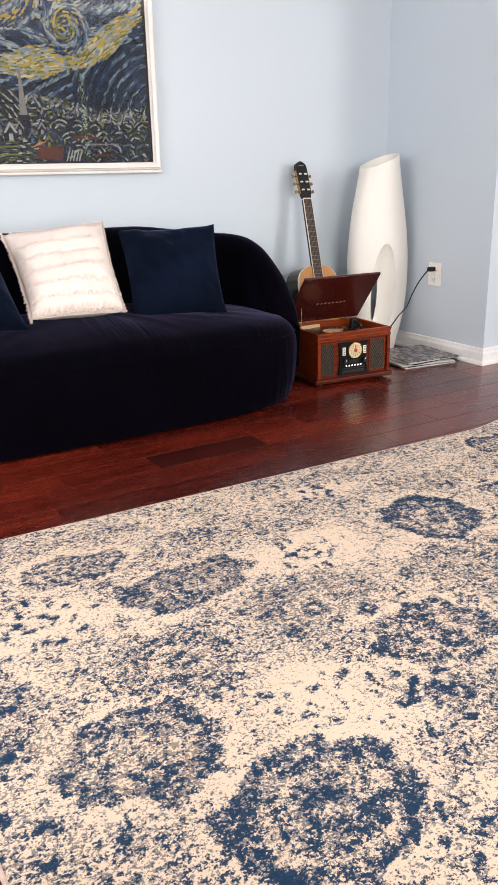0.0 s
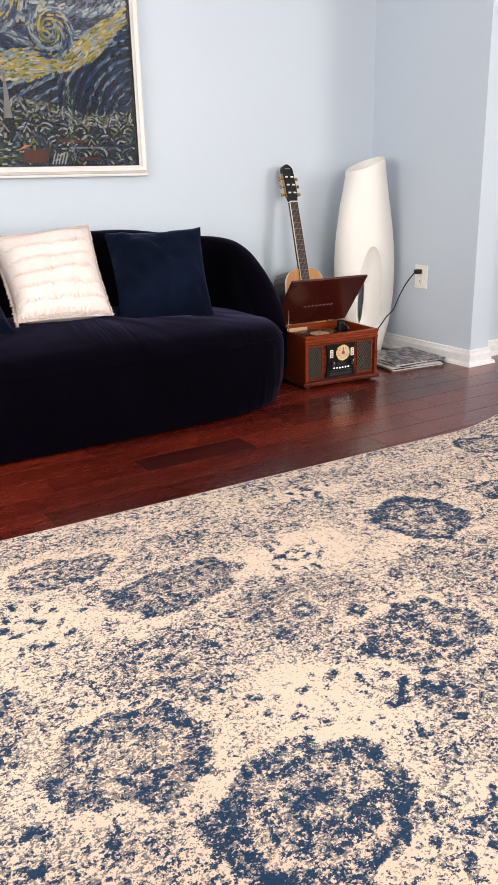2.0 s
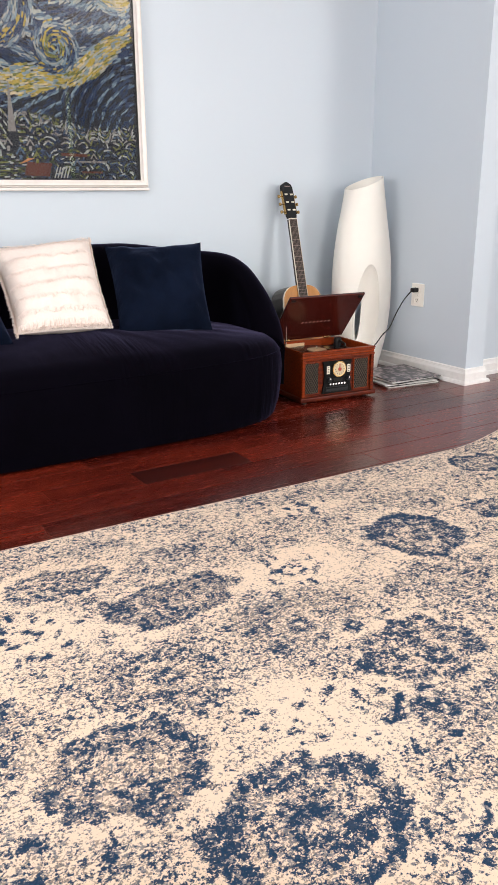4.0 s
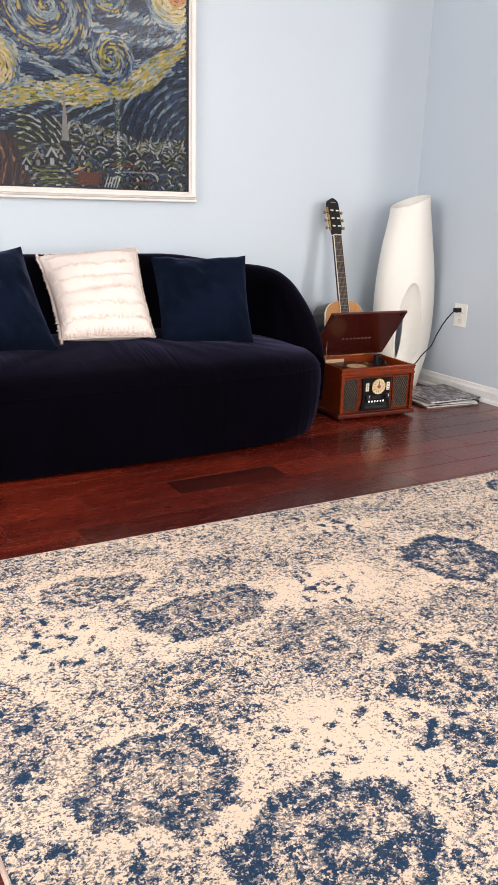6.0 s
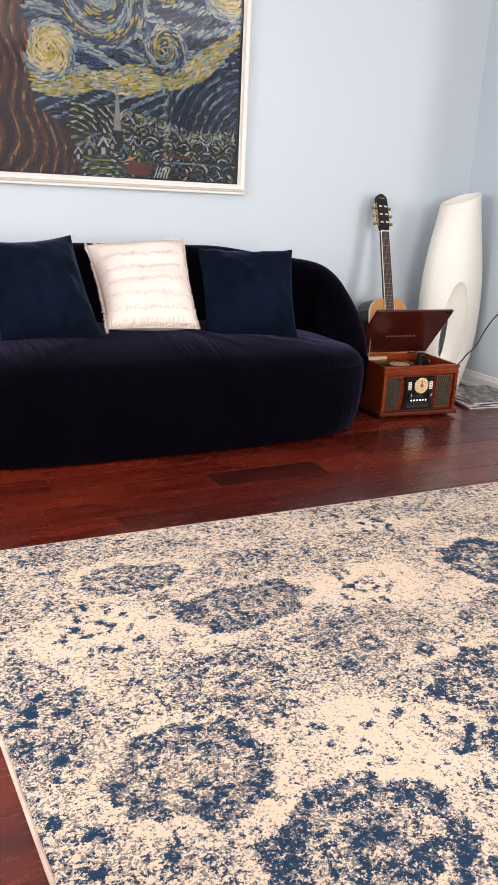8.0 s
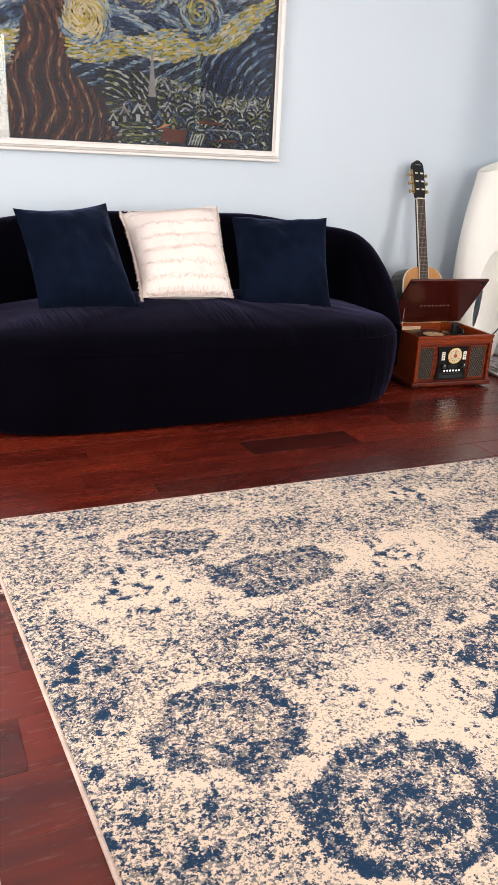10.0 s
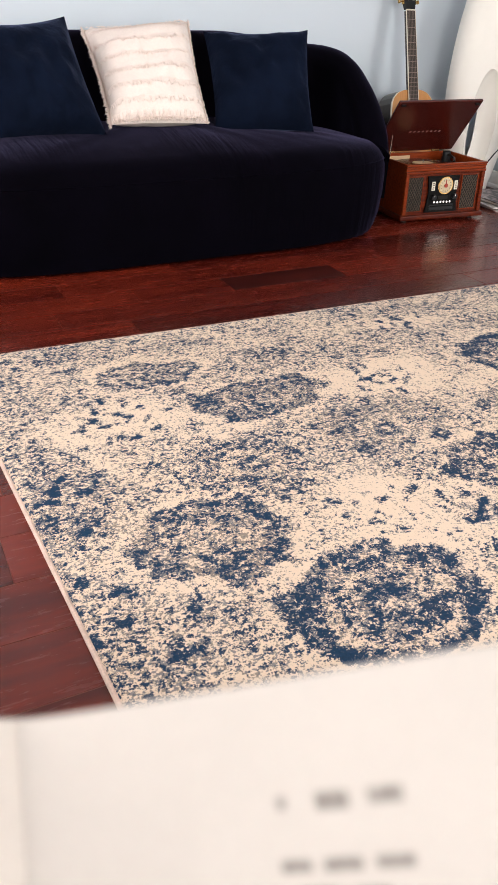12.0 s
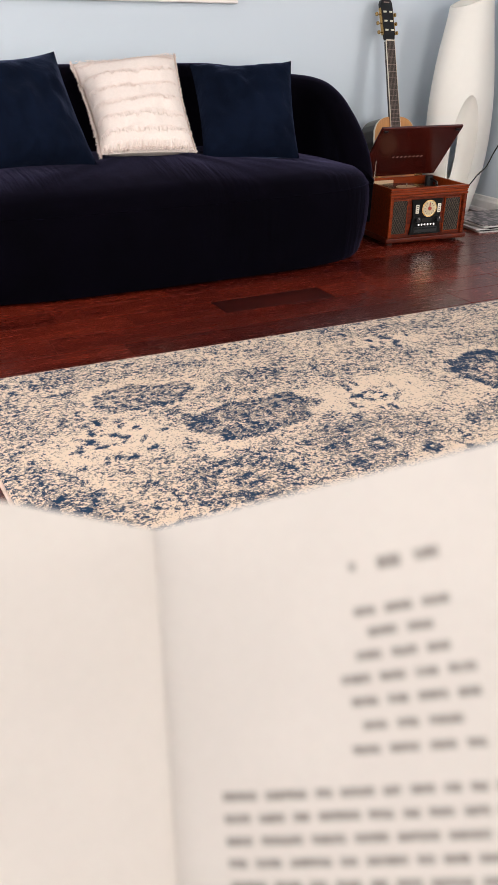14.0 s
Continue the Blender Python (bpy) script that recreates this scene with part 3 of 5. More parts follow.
def sofa():
    top = empty("sofa", "midnight blue velvet sofa with a rounded curved back", "sofa", pose(SOFA_X, 0, 0))
    N = 120
    # base with its seat, bulging slightly and domed on top
    bm = bmesh.new()
    prof = [(0.012, 0.945, 0.965), (0.03, 0.965, 0.975), (0.09, 0.985, 0.988), (0.17, 0.998, 1.0), (0.235, 1.0, 1.003), (0.275, 0.997, 0.998), (0.305, 0.987, 0.985), (0.332, 0.966, 0.962), (0.352, 0.936, 0.930)]
    loops = []
    for z, sx, sy in prof:
        loops.append([(x, y, z) for x, y in (plan(0.925 * sx, 0.438 * sy, -0.468, 4.0, 2 * math.pi * k / N) for k in range(N))])
    for q in (0.88, 0.75, 0.6, 0.4, 0.2):
        loops.append([(x, y, 0.352 + 0.084 * (1 - q ** 2.2)) for x, y in (plan(0.925 * 0.936 * q, 0.438 * 0.930 * q, -0.468, 4.0, 2 * math.pi * k / N) for k in range(N))])
    rings(bm, loops)
    for v in bm.verts:
        p = v.co
        w = noise.noise(Vector((p.x * 3, p.y * 3, p.z * 4)))
        p.z += 0.006 * w * (1 if p.z > 0.3 else 0)
        # drawn-in creases across the seat and at the foot
        if p.z > 0.375:
            p.z += 0.0035 * math.sin(p.x * 60 + p.y * 45) * max(0, 1 - abs(p.y + 0.60) / 0.22)
        if p.z < 0.10 and p.x > 0.55:
            p.y += 0.004 * math.sin(p.x * 130)
    part("seat", bm, SOFA, top, smooth=True)
    # seam round the seat
    loop = [(*plan(0.925 * 0.990, 0.438 * 0.989, -0.468, 4.0, math.pi + math.pi * k / 60), 0.299) for k in range(61)]
    part("piping", sweep(loop, 0.0035, 6), SOFA, top, smooth=True)
    # curved shell: back and arms in one, its top falling towards the front ends
    bm = bmesh.new()
    loops = []
    M = 150
    for k in range(M + 1):
        t = math.radians(-21) + math.radians(222) * k / M
        xo, yo = plan(0.985, 0.440, -0.455, 3.2, t)
        thick = 0.135
        xi, yi = plan(0.985 - thick, 0.440 - thick, -0.455, 3.2, t)
        f = min(1.0, max(0.0, (abs(xo) - 0.42) / 0.48))
        g = max(0.0, (-0.10 - yo) / 0.50)
        h = 0.735 - 0.045 * f * f * (3 - 2 * f) - 0.245 * g ** 2.2
        sec = []
        bot = 0.12
        for z, q in ((bot, 0.03), (0.30, 0.0), (h - 0.075, 0.0)):
            sec.append((xo + (xi - xo) * q, yo + (yi - yo) * q, min(z, h - 0.02)))
        for j in range(1, 10):
            a = math.pi * j / 10
            q = 0.5 - 0.5 * math.cos(a)
            sec.append((xo + (xi - xo) * q, yo + (yi - yo) * q, h - 0.075 + 0.075 * math.sin(a)))
        sec.append((xi, yi, max(0.2, h - 0.075)))
        sec.append((xi, yi, bot))
        loops.append(sec)
    rings(bm, loops)
    part("backrest", bm, SOFA, top, smooth=True)
    for x, y in ((-0.6, -0.70), (0.6, -0.70), (-0.6, -0.2), (0.6, -0.2)):
        part("foot", rod(bmesh.new(), (x, y, 0), (x, y, 0.03), 0.022), BLACK, top, "black plastic foot")
    return top


sofa()


def cushion(name, corners, thick, mat, label, seed, group="cushions on the sofa"):
    """A filled cushion between four corners (lower left, lower right, upper right, upper left), with drawn-out points."""
    bl, br, tr, tl = (Vector(c) for c in corners)
    ctr = (bl + br + tr + tl) / 4
    nrm = (br - bl).cross(tl - bl).normalized()
    top = empty(name, label, "cushion", Matrix.Translation(ctr), group)
    N = 34

    def spot(u, v, side):
        p = (bl * (1 - u) + br * u) * (1 - v) + (tl * (1 - u) + tr * u) * v
        a, b = 2 * u - 1, 2 * v - 1
        # sides drawn in between the points
        p += (br - bl) * (-0.030 * a * (1 - b * b)) + (tl - bl) * ((-0.052 if b > 0 else -0.016) * b * (1 - a * a))
        fill = (max(0, 1 - a ** 4) * max(0, 1 - b ** 4)) ** (0.58 if mat is IVORY else 0.72)
        w = noise.noise(Vector((u * 3.1 + seed, v * 3.1, side))) * 0.22 + noise.noise(Vector((u * 8 + seed, v * 6, 3.0))) * (0.10 if mat is IVORY else 0.26)
        return p + nrm * (side * thick * 0.5 * fill * (1 + w)) - ctr
    bm = bmesh.new()
    grid = {}
    for side in (1, -1):
        for i in range(N + 1):
            for j in range(N + 1):
                rim = i in (0, N) or j in (0, N)
                key = (i, j, 0 if rim else side)
                if key not in grid:
                    grid[key] = bm.verts.new(spot(i / N, j / N, side))
    for side in (1, -1):
        for i in range(N):
            for j in range(N):
                vs = [grid[(a, b, 0 if a in (0, N) or b in (0, N) else side)] for a, b in ((i, j), (i + 1, j), (i + 1, j + 1), (i, j + 1))]
                bm.faces.new(vs)
    part("cover", bm, mat, top, smooth=True)
    return top, spot


cushion("cushion", ((-0.635, -0.735, 0.440), (-0.265, -0.70, 0.430), (-0.32, -0.455, 0.787), (-0.690, -0.62, 0.772)), 0.15, NAVY, "navy blue velvet square cushion leaning on the sofa", 1.3)
cushion("cushion", ((0.182, -0.62, 0.418), (0.565, -0.70, 0.405), (0.605, -0.54, 0.752), (0.250, -0.34, 0.740)), 0.15, NAVY, "dark navy velvet square cushion against the curved back", 5.1)
ivory, spot = cushion("cushion", ((-0.232, -0.65, 0.454), (0.136, -0.65, 0.444), (0.194, -0.312, 0.772), (-0.220, -0.312, 0.742)), 0.15, IVORY, "ivory cotton cushion with rows of ragged fringe", 8.7)


def fringe(line, out, n, length, seed):
    """A row of loose cotton tufts along a line of points."""
    rnd = random.Random(seed)
    bm = bmesh.new()
    for k in range(n):
        t = rnd.random() * (len(line) - 1)
        i = int(t)
        p = line[i].lerp(line[min(i + 1, len(line) - 1)], t - i) + Vector((0, 0.006, 0.006)) * rnd.uniform(-1, 1)
        along = (line[min(i + 1, len(line) - 1)] - line[i]).normalized()
        d = (out + along * rnd.uniform(-1.5, 1.5) + Vector((rnd.uniform(-.3, .3), rnd.uniform(-.3, .2), rnd.uniform(-.45, .45)))).normalized()
        l, w = length * rnd.uniform(0.25, 1.3), rnd.uniform(0.0022, 0.0055)
        mid = p + d * l * 0.55 + Vector((0, -0.002, -0.002))
        tip = p + d * l + Vector((0, 0, -l * 0.35))
        side = along * w
        v = [bm.verts.new(q) for q in (p - side, p + side, mid + side * 0.8, mid - side * 0.8, tip)]
        bm.faces.new((v[0], v[1], v[2], v[3]))
        bm.faces.new((v[3], v[2], v[4]))
        up = bm.verts.new(mid + Vector((0, -w, w)))
        bm.faces.new((v[0], up, v[3]))
        bm.faces.new((v[1], v[2], up))
    return bm


def ruffle(v, seed, drop):
    """A ragged strip of cloth sewn across the cushion, its free edge hanging down and slightly off."""
    rnd = random.Random(seed)
    bm = bmesh.new()
    n = 110
    loops = []
    for k in range(n + 1):
        u = 0.015 + 0.97 * k / n
        wave = 0.006 * math.sin(u * 31 + seed) + 0.004 * math.sin(u * 77 + seed * 2)
        root = spot(u, v + wave, 1)
        low = spot(u, max(0.0, v - drop * rnd.uniform(0.35, 1.15) + wave), 1)
        lift = Vector((rnd.uniform(-0.002, 0.002), -0.62, 0.62)) * rnd.uniform(0.0015, 0.0055)
        mid = root.lerp(low, 0.5) + Vector((0, -0.62, 0.62)) * rnd.uniform(0.0015, 0.0030)
        loops.append([root, mid, low + lift, low + lift * 0.55])
    return rings(bm, loops, close=False, cap=False)


for r, v in enumerate((0.06, 0.16, 0.30, 0.45, 0.60, 0.76, 0.93)):
    part("ruffle", ruffle(v, 3 + r, 0.055), TUFT, ivory, "ragged cotton strip")
for r, v in enumerate((0.015, 0.985)):
    row = [spot(0.02 + 0.96 * k / 24, v, 1) for k in range(25)]
    part("fringe", fringe(row, Vector((0, -0.70, -0.70 if r == 0 else 0.70)), 240, 0.007, r), TUFT, ivory)
for r, u in enumerate((0.0, 1.0)):
    row = [spot(u, k / 24, 1) for k in range(25)]
    part("fringe", fringe(row, Vector((-0.8 if r == 0 else 0.8, -0.75, 0.0)), 1000 if r == 0 else 450, 0.017 if r == 0 else 0.011, 20 + r), TUFT, ivory)


# ---- record player ----
def record_player():
    m = pose(1.2475, -0.6955, 0, 0, 0, -5.3)
    top = empty("record_player", "red mahogany retro record player with its lid open", "record player", m)
    w, d, h = 0.200, 0.30, 0.248
    part("base", box_bm(-w - 0.013, w + 0.013, -0.012, d + 0.01, 0.012, 0.034, bevel=0.006), CABINET, top)
    for x in (-0.17, 0.17):
        for y in (0.03, 0.26):
            part("foot", rod(bmesh.new(), (x, y, 0), (x, y, 0.0125), 0.014), BLACK, top)
    part("side_panel", box_bm(-w, -w + 0.012, 0.004, d, 0.034, h, bevel=0.002), CABINET, top)
    part("side_panel", box_bm(w - 0.012, w, 0.004, d, 0.034, h, bevel=0.002), CABINET, top)
    part("back_panel", box_bm(-w + 0.012, w - 0.012, d - 0.012, d, 0.034, h), CABINET, top)
    part("front_panel", box_bm(-w + 0.012, w - 0.012, 0.006, 0.016, 0.034, h - 0.040), CABINET, top)
    part("pilaster", box_bm(-w, -w + 0.016, -0.004, 0.0035, 0.034, h - 0.040, bevel=0.002), CABINET, top)
    part("pilaster", box_bm(w - 0.016, w, -0.004, 0.0035, 0.034, h - 0.040, bevel=0.002), CABINET, top)
    for k, (o, z0, z1) in enumerate(((0.006, h - 0.040, h - 0.029), (0.003, h - 0.0285, h - 0.018), (0.006, h - 0.0175, h - 0.008), (0.009, h - 0.0075, h))):
        part("cornice", box_bm(-w - o * 0.4, w + o * 0.4, -o, 0.016, z0, z1, bevel=0.0025), CABINET, top)
    part("deck", box_bm(-w + 0.012, w - 0.012, 0.016, d - 0.012, h - 0.045, h - 0.038), BLACK, top, "black turntable deck")
    plat = part("platter", rod(bmesh.new(), (-0.03, 0.15, h - 0.038), (-0.03, 0.15, h - 0.024), 0.125, seg=48), VINYL, top, "black platter with a record")
    part("record_label", rod(bmesh.new(), (-0.03, 0.15, h - 0.024), (-0.03, 0.15, h - 0.0215), 0.048, seg=32), LABELPAPER, plat, "tan paper record label")
    part("spindle", rod(bmesh.new(), (-0.03, 0.15, h - 0.0215), (-0.03, 0.15, h - 0.006), 0.003), CHROME, plat)
    arm = part("tonearm", sweep([(0.145, 0.25, h - 0.008), (0.14, 0.20, h - 0.004), (0.125, 0.14, h - 0.008), (0.10, 0.10, h - 0.014)], 0.006), BLACK, top)
    part("arm_pivot", rod(bmesh.new(), (0.145, 0.235, h - 0.038), (0.145, 0.235, h + 0.008), 0.022, 0.018, 20), BLACK, arm)
    part("inner_label", box_bm(-w + 0.03, -0.02, d - 0.0150, d - 0.0125, h - 0.030, h - 0.012), LABELPAPER, top)
    # radio panel, waisted at its sides
    prof = [(-0.082, 0.042), (-0.074, 0.09), (-0.071, 0.125), (-0.074, 0.165), (-0.080, 0.196)]
    outline = prof + [(-x, z) for x, z in reversed(prof)]
    bm = bmesh.new()
    rings(bm, [[(x, y, z) for x, z in outline] for y in (0.0055, -0.004)])
    panel = part("radio_panel", bm, PANEL, top, "charcoal radio panel")
    for x, z in ((-0.074, 0.05), (0.074, 0.05), (-0.072, 0.19), (0.072, 0.19)):
        part("screw", rod(bmesh.new(), (x, -0.004, z), (x, -0.0055, z), 0.0022), PANEL, panel)
    dial = part("dial", rod(bmesh.new(), (0.008, -0.004, 0.156), (0.008, -0.009, 0.156), 0.0375, seg=40), BRASS, top, "round gilt tuning dial")
    part("dial_face", rod(bmesh.new(), (0.008, -0.009, 0.156), (0.008, -0.0105, 0.156), 0.0325, seg=40), DIALFACE, dial)
    for k in range(12):
        a = math.radians(k * 30)
        c, s = math.cos(a), math.sin(a)
        part("tick", rod(bmesh.new(), (0.008 + 0.021 * c, -0.0105, 0.156 + 0.021 * s), (0.008 + 0.027 * c, -0.0108, 0.156 + 0.027 * s), 0.0010, seg=6), BLACK, dial)
    part("needle", box_bm(0.006, 0.010, -0.0125, -0.0106, 0.156, 0.181), RED, dial)
    part("dial_hub", rod(bmesh.new(), (0.008, -0.0106, 0.156), (0.008, -0.014, 0.156), 0.0085, seg=20), RED, dial)
    for x in (-0.052, 0.062):
        sc = part("scale_plate", box_bm(x - 0.0085, x + 0.0085, -0.007, -0.004, 0.136, 0.174, bevel=0.001), CREAMP, top, "cream scale plate")
        for k in range(4):
            part("scale_mark", box_bm(x - 0.004, x + 0.004, -0.0078, -0.0070, 0.142 + k * 0.008, 0.1445 + k * 0.008), PANEL, sc)
    part("display", box_bm(-0.022, 0.028, -0.006, -0.004, 0.096, 0.112), MESH, top, "dark grey display window")
    for x, z in ((-0.048, 0.108), (0.058, 0.108)):
        kn = part("knob", rod(bmesh.new(), (x, -0.004, z), (x, -0.020, z), 0.0125, 0.0110, 24), BLACK, top, "black round knob")
        part("knob_mark", box_bm(x - 0.001, x + 0.001, -0.0212, -0.0200, z + 0.002, z + 0.010), CHROME, kn)
    for k in range(6):
        part("button", rod(bmesh.new(), (-0.040 + 0.0158 * k, -0.004, 0.086), (-0.040 + 0.0158 * k, -0.009, 0.086), 0.0046, seg=14), CHROME, top, "small chrome button")
    slot = part("cassette_slot", box_bm(-0.062, 0.060, -0.006, -0.004, 0.050, 0.075, bevel=0.001), BLACK, top, "black disc slot")
    part("slot_lip", box_bm(-0.058, 0.056, -0.0085, -0.0062, 0.066, 0.070), PANEL, slot)
    # two speakers with diamond wire grilles
    for sx in (-1, 1):
        x0, x1 = sorted((sx * 0.098, sx * 0.176))
        x0, x1 = (x0 - 0.004, x1 - 0.004) if sx < 0 else (x0, x1)
        z0, z1 = 0.050, 0.194
        sp = part("speaker", box_bm(x0, x1, 0.0025, 0.0058, z0, z1), MESH, top, "black speaker cloth")
        bm = bmesh.new()
        for k in range(-8, 12):
            for s in (1, -1):
                xa = x0 + k * 0.0125
                pts = []
                for q in range(41):
                    zz = z0 + (z1 - z0) * q / 40
                    xx = xa + s * (zz - z0) * 0.62 + (0 if s > 0 else 0.0)
                    if x0 + 0.001 < xx < x1 - 0.001:
                        pts.append((xx, zz))
                if len(pts) > 1:
                    (ax, az), (bx, bz) = pts[0], pts[-1]
                    rod(bm, (ax, 0.0018, az), (bx, 0.0018, bz), 0.0011, seg=5)
        part("grille", bm, GRILLE, sp)
        bm = bmesh.new()
        for b in ((x0 - 0.004, x0, z0 - 0.004, z1 + 0.004), (x1, x1 + 0.004, z0 - 0.004, z1 + 0.004), (x0, x1, z0 - 0.004, z0), (x0, x1, z1, z1 + 0.004)):
            box(bm, b[0], b[1], 0.0005, 0.0056, b[2], b[3])
        part("speaker_frame", bm, CABINET, sp)
    for ob in top.children:
        if ob.name.split(".")[0] in ("radio_panel", "dial", "scale_plate", "display", "knob", "button", "cassette_slot", "speaker"):
            ob.location.x -= 0.008
    # lid on hinges at the back, propped half open
    hinge = Matrix.Translation((0, d - 0.006, h + 0.006)) @ Euler((radians(-50), 0, 0)).to_matrix().to_4x4()
    lid = part("lid", box_bm(-w - 0.008, w + 0.008, -0.302, 0.0, 0.0, 0.012, bevel=0.003), LIDWOOD, top, "polished dark red lid")
    lid.matrix_local = hinge
    for x in (-w + 0.015, w - 0.015):
        bm = box_bm(-0.011, 0.011, -0.006, 0.006, -0.005, 0.0, bevel=0.002)
        b = part("rubber_pad", bm, BLACK, lid)
        b.location = (x, -0.285, 0)
    bm = bmesh.new()
    for k in range(8):
        x = -0.075 + k * 0.0215
        before = len(bm.verts)
        box(bm, x - 0.0030, x + 0.0030, -0.1285, -0.120, -0.0008, 0.0002)
        bm.verts.ensure_lookup_table()
        for q in bm.verts[before:]:
            q.co.x += (q.co.y + 0.1245) * -0.5
    part("badge", bm, SILVERINK, lid, "row of small silver marks")
    bm = bmesh.new()
    rod(bm, (-w + 0.018, 0.19, h - 0.03), (-w + 0.018, 0.182, h + 0.095), 0.0022, seg=8)
    part("lid_stay", bm, CHROME, top, "thin metal stay")
    for x in (-0.12, 0.12):
        part("hinge", rod(bmesh.new(), (x - 0.02, d - 0.004, h + 0.004), (x + 0.02, d - 0.004, h + 0.004), 0.004, seg=10), BRASS, top)
    return top


record_player()


# ---- guitar ----
def guitar():
    nut, join = Vector((1.375, -0.115, 0.819)), Vector((1.377, -0.200, 0.493))
    z = (nut - join).normalized()
    side = Vector((1, 0.13, 0))
    y = z.cross(side).normalized()
    x = y.cross(z).normalized()
    m = Matrix((x, y, z)).transposed().to_4x4()
    m.translation = join
    top = empty("guitar", "classical acoustic guitar with a spruce top leaning on the wall", "guitar", m)
    # local axes: x across, y towards the wall, z up the neck; the body hangs below z = 0
    L = 0.487

    def half(s):
        pts = ((0.0, 0.045), (0.004, 0.070), (0.014, 0.096), (0.032, 0.118), (0.06, 0.134), (0.11, 0.141), (0.17, 0.128), (0.22, 0.117), (0.28, 0.140), (0.34, 0.176), (0.39, 0.184), (0.44, 0.165), (0.475, 0.110), (0.487, 0.02))
        for (a, wa), (b, wb) in zip(pts, pts[1:]):
            if a <= s <= b:
                q = (s - a) / (b - a)
                q = q * q * (3 - 2 * q) if 0.06 < s < 0.44 else q
                return wa + (wb - wa) * q
        return 0.02
    ss = [L * (k / 60) ** 1.25 for k in range(61)]
    outline = [(half(s), -s) for s in ss] + [(-half(s), -s) for s in reversed(ss)]

    def slab(y0, y1, grow):
        return rings(bmesh.new(), [[(a * grow, yy, b) for a, b in outline] for yy in (y0, y1)])
    part("body", slab(0.0, 0.095, 1.0), DARKWOOD, top, "dark brown back and sides")
    part("soundboard", slab(-0.003, 0.0, 0.985), SPRUCE, top, "golden spruce top")
    bm = rings(bmesh.new(), [[(a * g, yy, b) for a, b in outline] for g, yy in ((1.004, -0.0045), (1.004, 0.002), (0.965, 0.002), (0.965, -0.0045), (1.004, -0.0045))], cap=False)
    part("binding", bm, CREAMP, top, "cream edge binding")
    # a black disc on the uncut top paints the shade inside the hole
    part("sound_hole", rod(bmesh.new(), (0, -0.0032, -0.155), (0, -0.0045, -0.155), 0.043, seg=36), BLACK, top)
    part("bridge", box_bm(-0.085, 0.085, -0.011, -0.003, -0.345, -0.318, bevel=0.003), ROSEWOOD, top)
    NL = (nut - join).length
    bm = bmesh.new()
    rings(bm, [[(-wd, -0.008, zz), (wd, -0.008, zz), (wd * 0.95, 0.006, zz), (wd * 0.5, 0.014, zz), (-wd * 0.5, 0.014, zz), (-wd * 0.95, 0.006, zz)] for wd, zz in ((0.0305, -0.03), (0.0260, NL))])
    part("neck", bm, DARKWOOD, top)
    bm = bmesh.new()
    rings(bm, [[(-wd, -0.0125, zz), (wd, -0.0125, zz), (wd, -0.0082, zz), (-wd, -0.0082, zz)] for wd, zz in ((0.0300, -0.10), (0.0255, NL))])
    part("fretboard", bm, ROSEWOOD, top, "dark rosewood fretboard")
    for s in (-1, 1):
        bm = bmesh.new()
        rings(bm, [[(s * wd, -0.0128, zz), (s * (wd + 0.0022), -0.0128, zz), (s * (wd + 0.0022), -0.008, zz), (s * wd, -0.008, zz)] for wd, zz in ((0.0301, -0.10), (0.0256, NL))])
        part("neck_binding", bm, CREAMP, top)
    scale = 0.65
    for k in range(1, 19):
        zz = NL - scale * (1 - 2 ** (-k / 12))
        wd = 0.0255 + 0.0045 * (NL - zz) / (NL + 0.1)
        part("fret", box_bm(-wd, wd, -0.0137, -0.0126, zz - 0.0007, zz + 0.0007), SILVERINK, top)
    part("nut", box_bm(-0.026, 0.026, -0.0150, -0.008, NL + 0.0005, NL + 0.006, bevel=0.001), CREAMP, top, "white bone nut")
    # headstock tilted back, with a crested top and slots
    ang = radians(-4)
    hd = Matrix.Translation((0, -0.004, NL + 0.006)) @ Euler((ang, 0, 0)).to_matrix().to_4x4()
    halfs = [(0.026, 0.0), (0.030, 0.014), (0.032, 0.045), (0.034, 0.095), (0.036, 0.142), (0.035, 0.160), (0.029, 0.173), (0.018, 0.180), (0.007, 0.186)]
    out = halfs + [(-a, b) for a, b in reversed(halfs)]
    head = part("headstock", rings(bmesh.new(), [[(a, yy, b) for a, b in out] for yy in (-0.008, 0.010)]), BLACK, top, "glossy black slotted headstock")
    head.matrix_local = hd
    for s in (-1, 1):
        part("machine_plate", box_bm(s * 0.037 - 0.0015, s * 0.037 + 0.0015, -0.006, 0.009, 0.022, 0.140), BRASS, head, "gilt tuner plate")
        for k in range(3):
            zz = 0.042 + 0.040 * k
            part("slot_roller", rod(bmesh.new(), (s * 0.010, -0.0088, zz), (s * 0.026, -0.0088, zz), 0.0042, seg=10), CREAMP, head)
            part("tuner_post", rod(bmesh.new(), (s * 0.0385, 0.004, zz - 0.008), (s * 0.052, 0.004, zz - 0.008), 0.003, seg=8), BRASS, head)
            part("tuner_button", box_bm(min(s * 0.052, s * 0.063), max(s * 0.052, s * 0.063), -0.002, 0.010, zz - 0.016, zz + 0.000, bevel=0.003), BRASS, head, "gilt tuner button")
    part("badge", box_bm(-0.017, 0.017, -0.0092, -0.0080, 0.162, 0.166), SILVERINK, head)
    for k in range(6):
        x0, x1 = (-0.0215 + 0.0086 * k), (-0.026 + 0.0104 * k)
        part("string", rod(bmesh.new(), (x0, -0.0155, NL + 0.003), (x1, -0.0150, -0.33), 0.00045, seg=5), SILVERINK, top)
    return top


guitar()


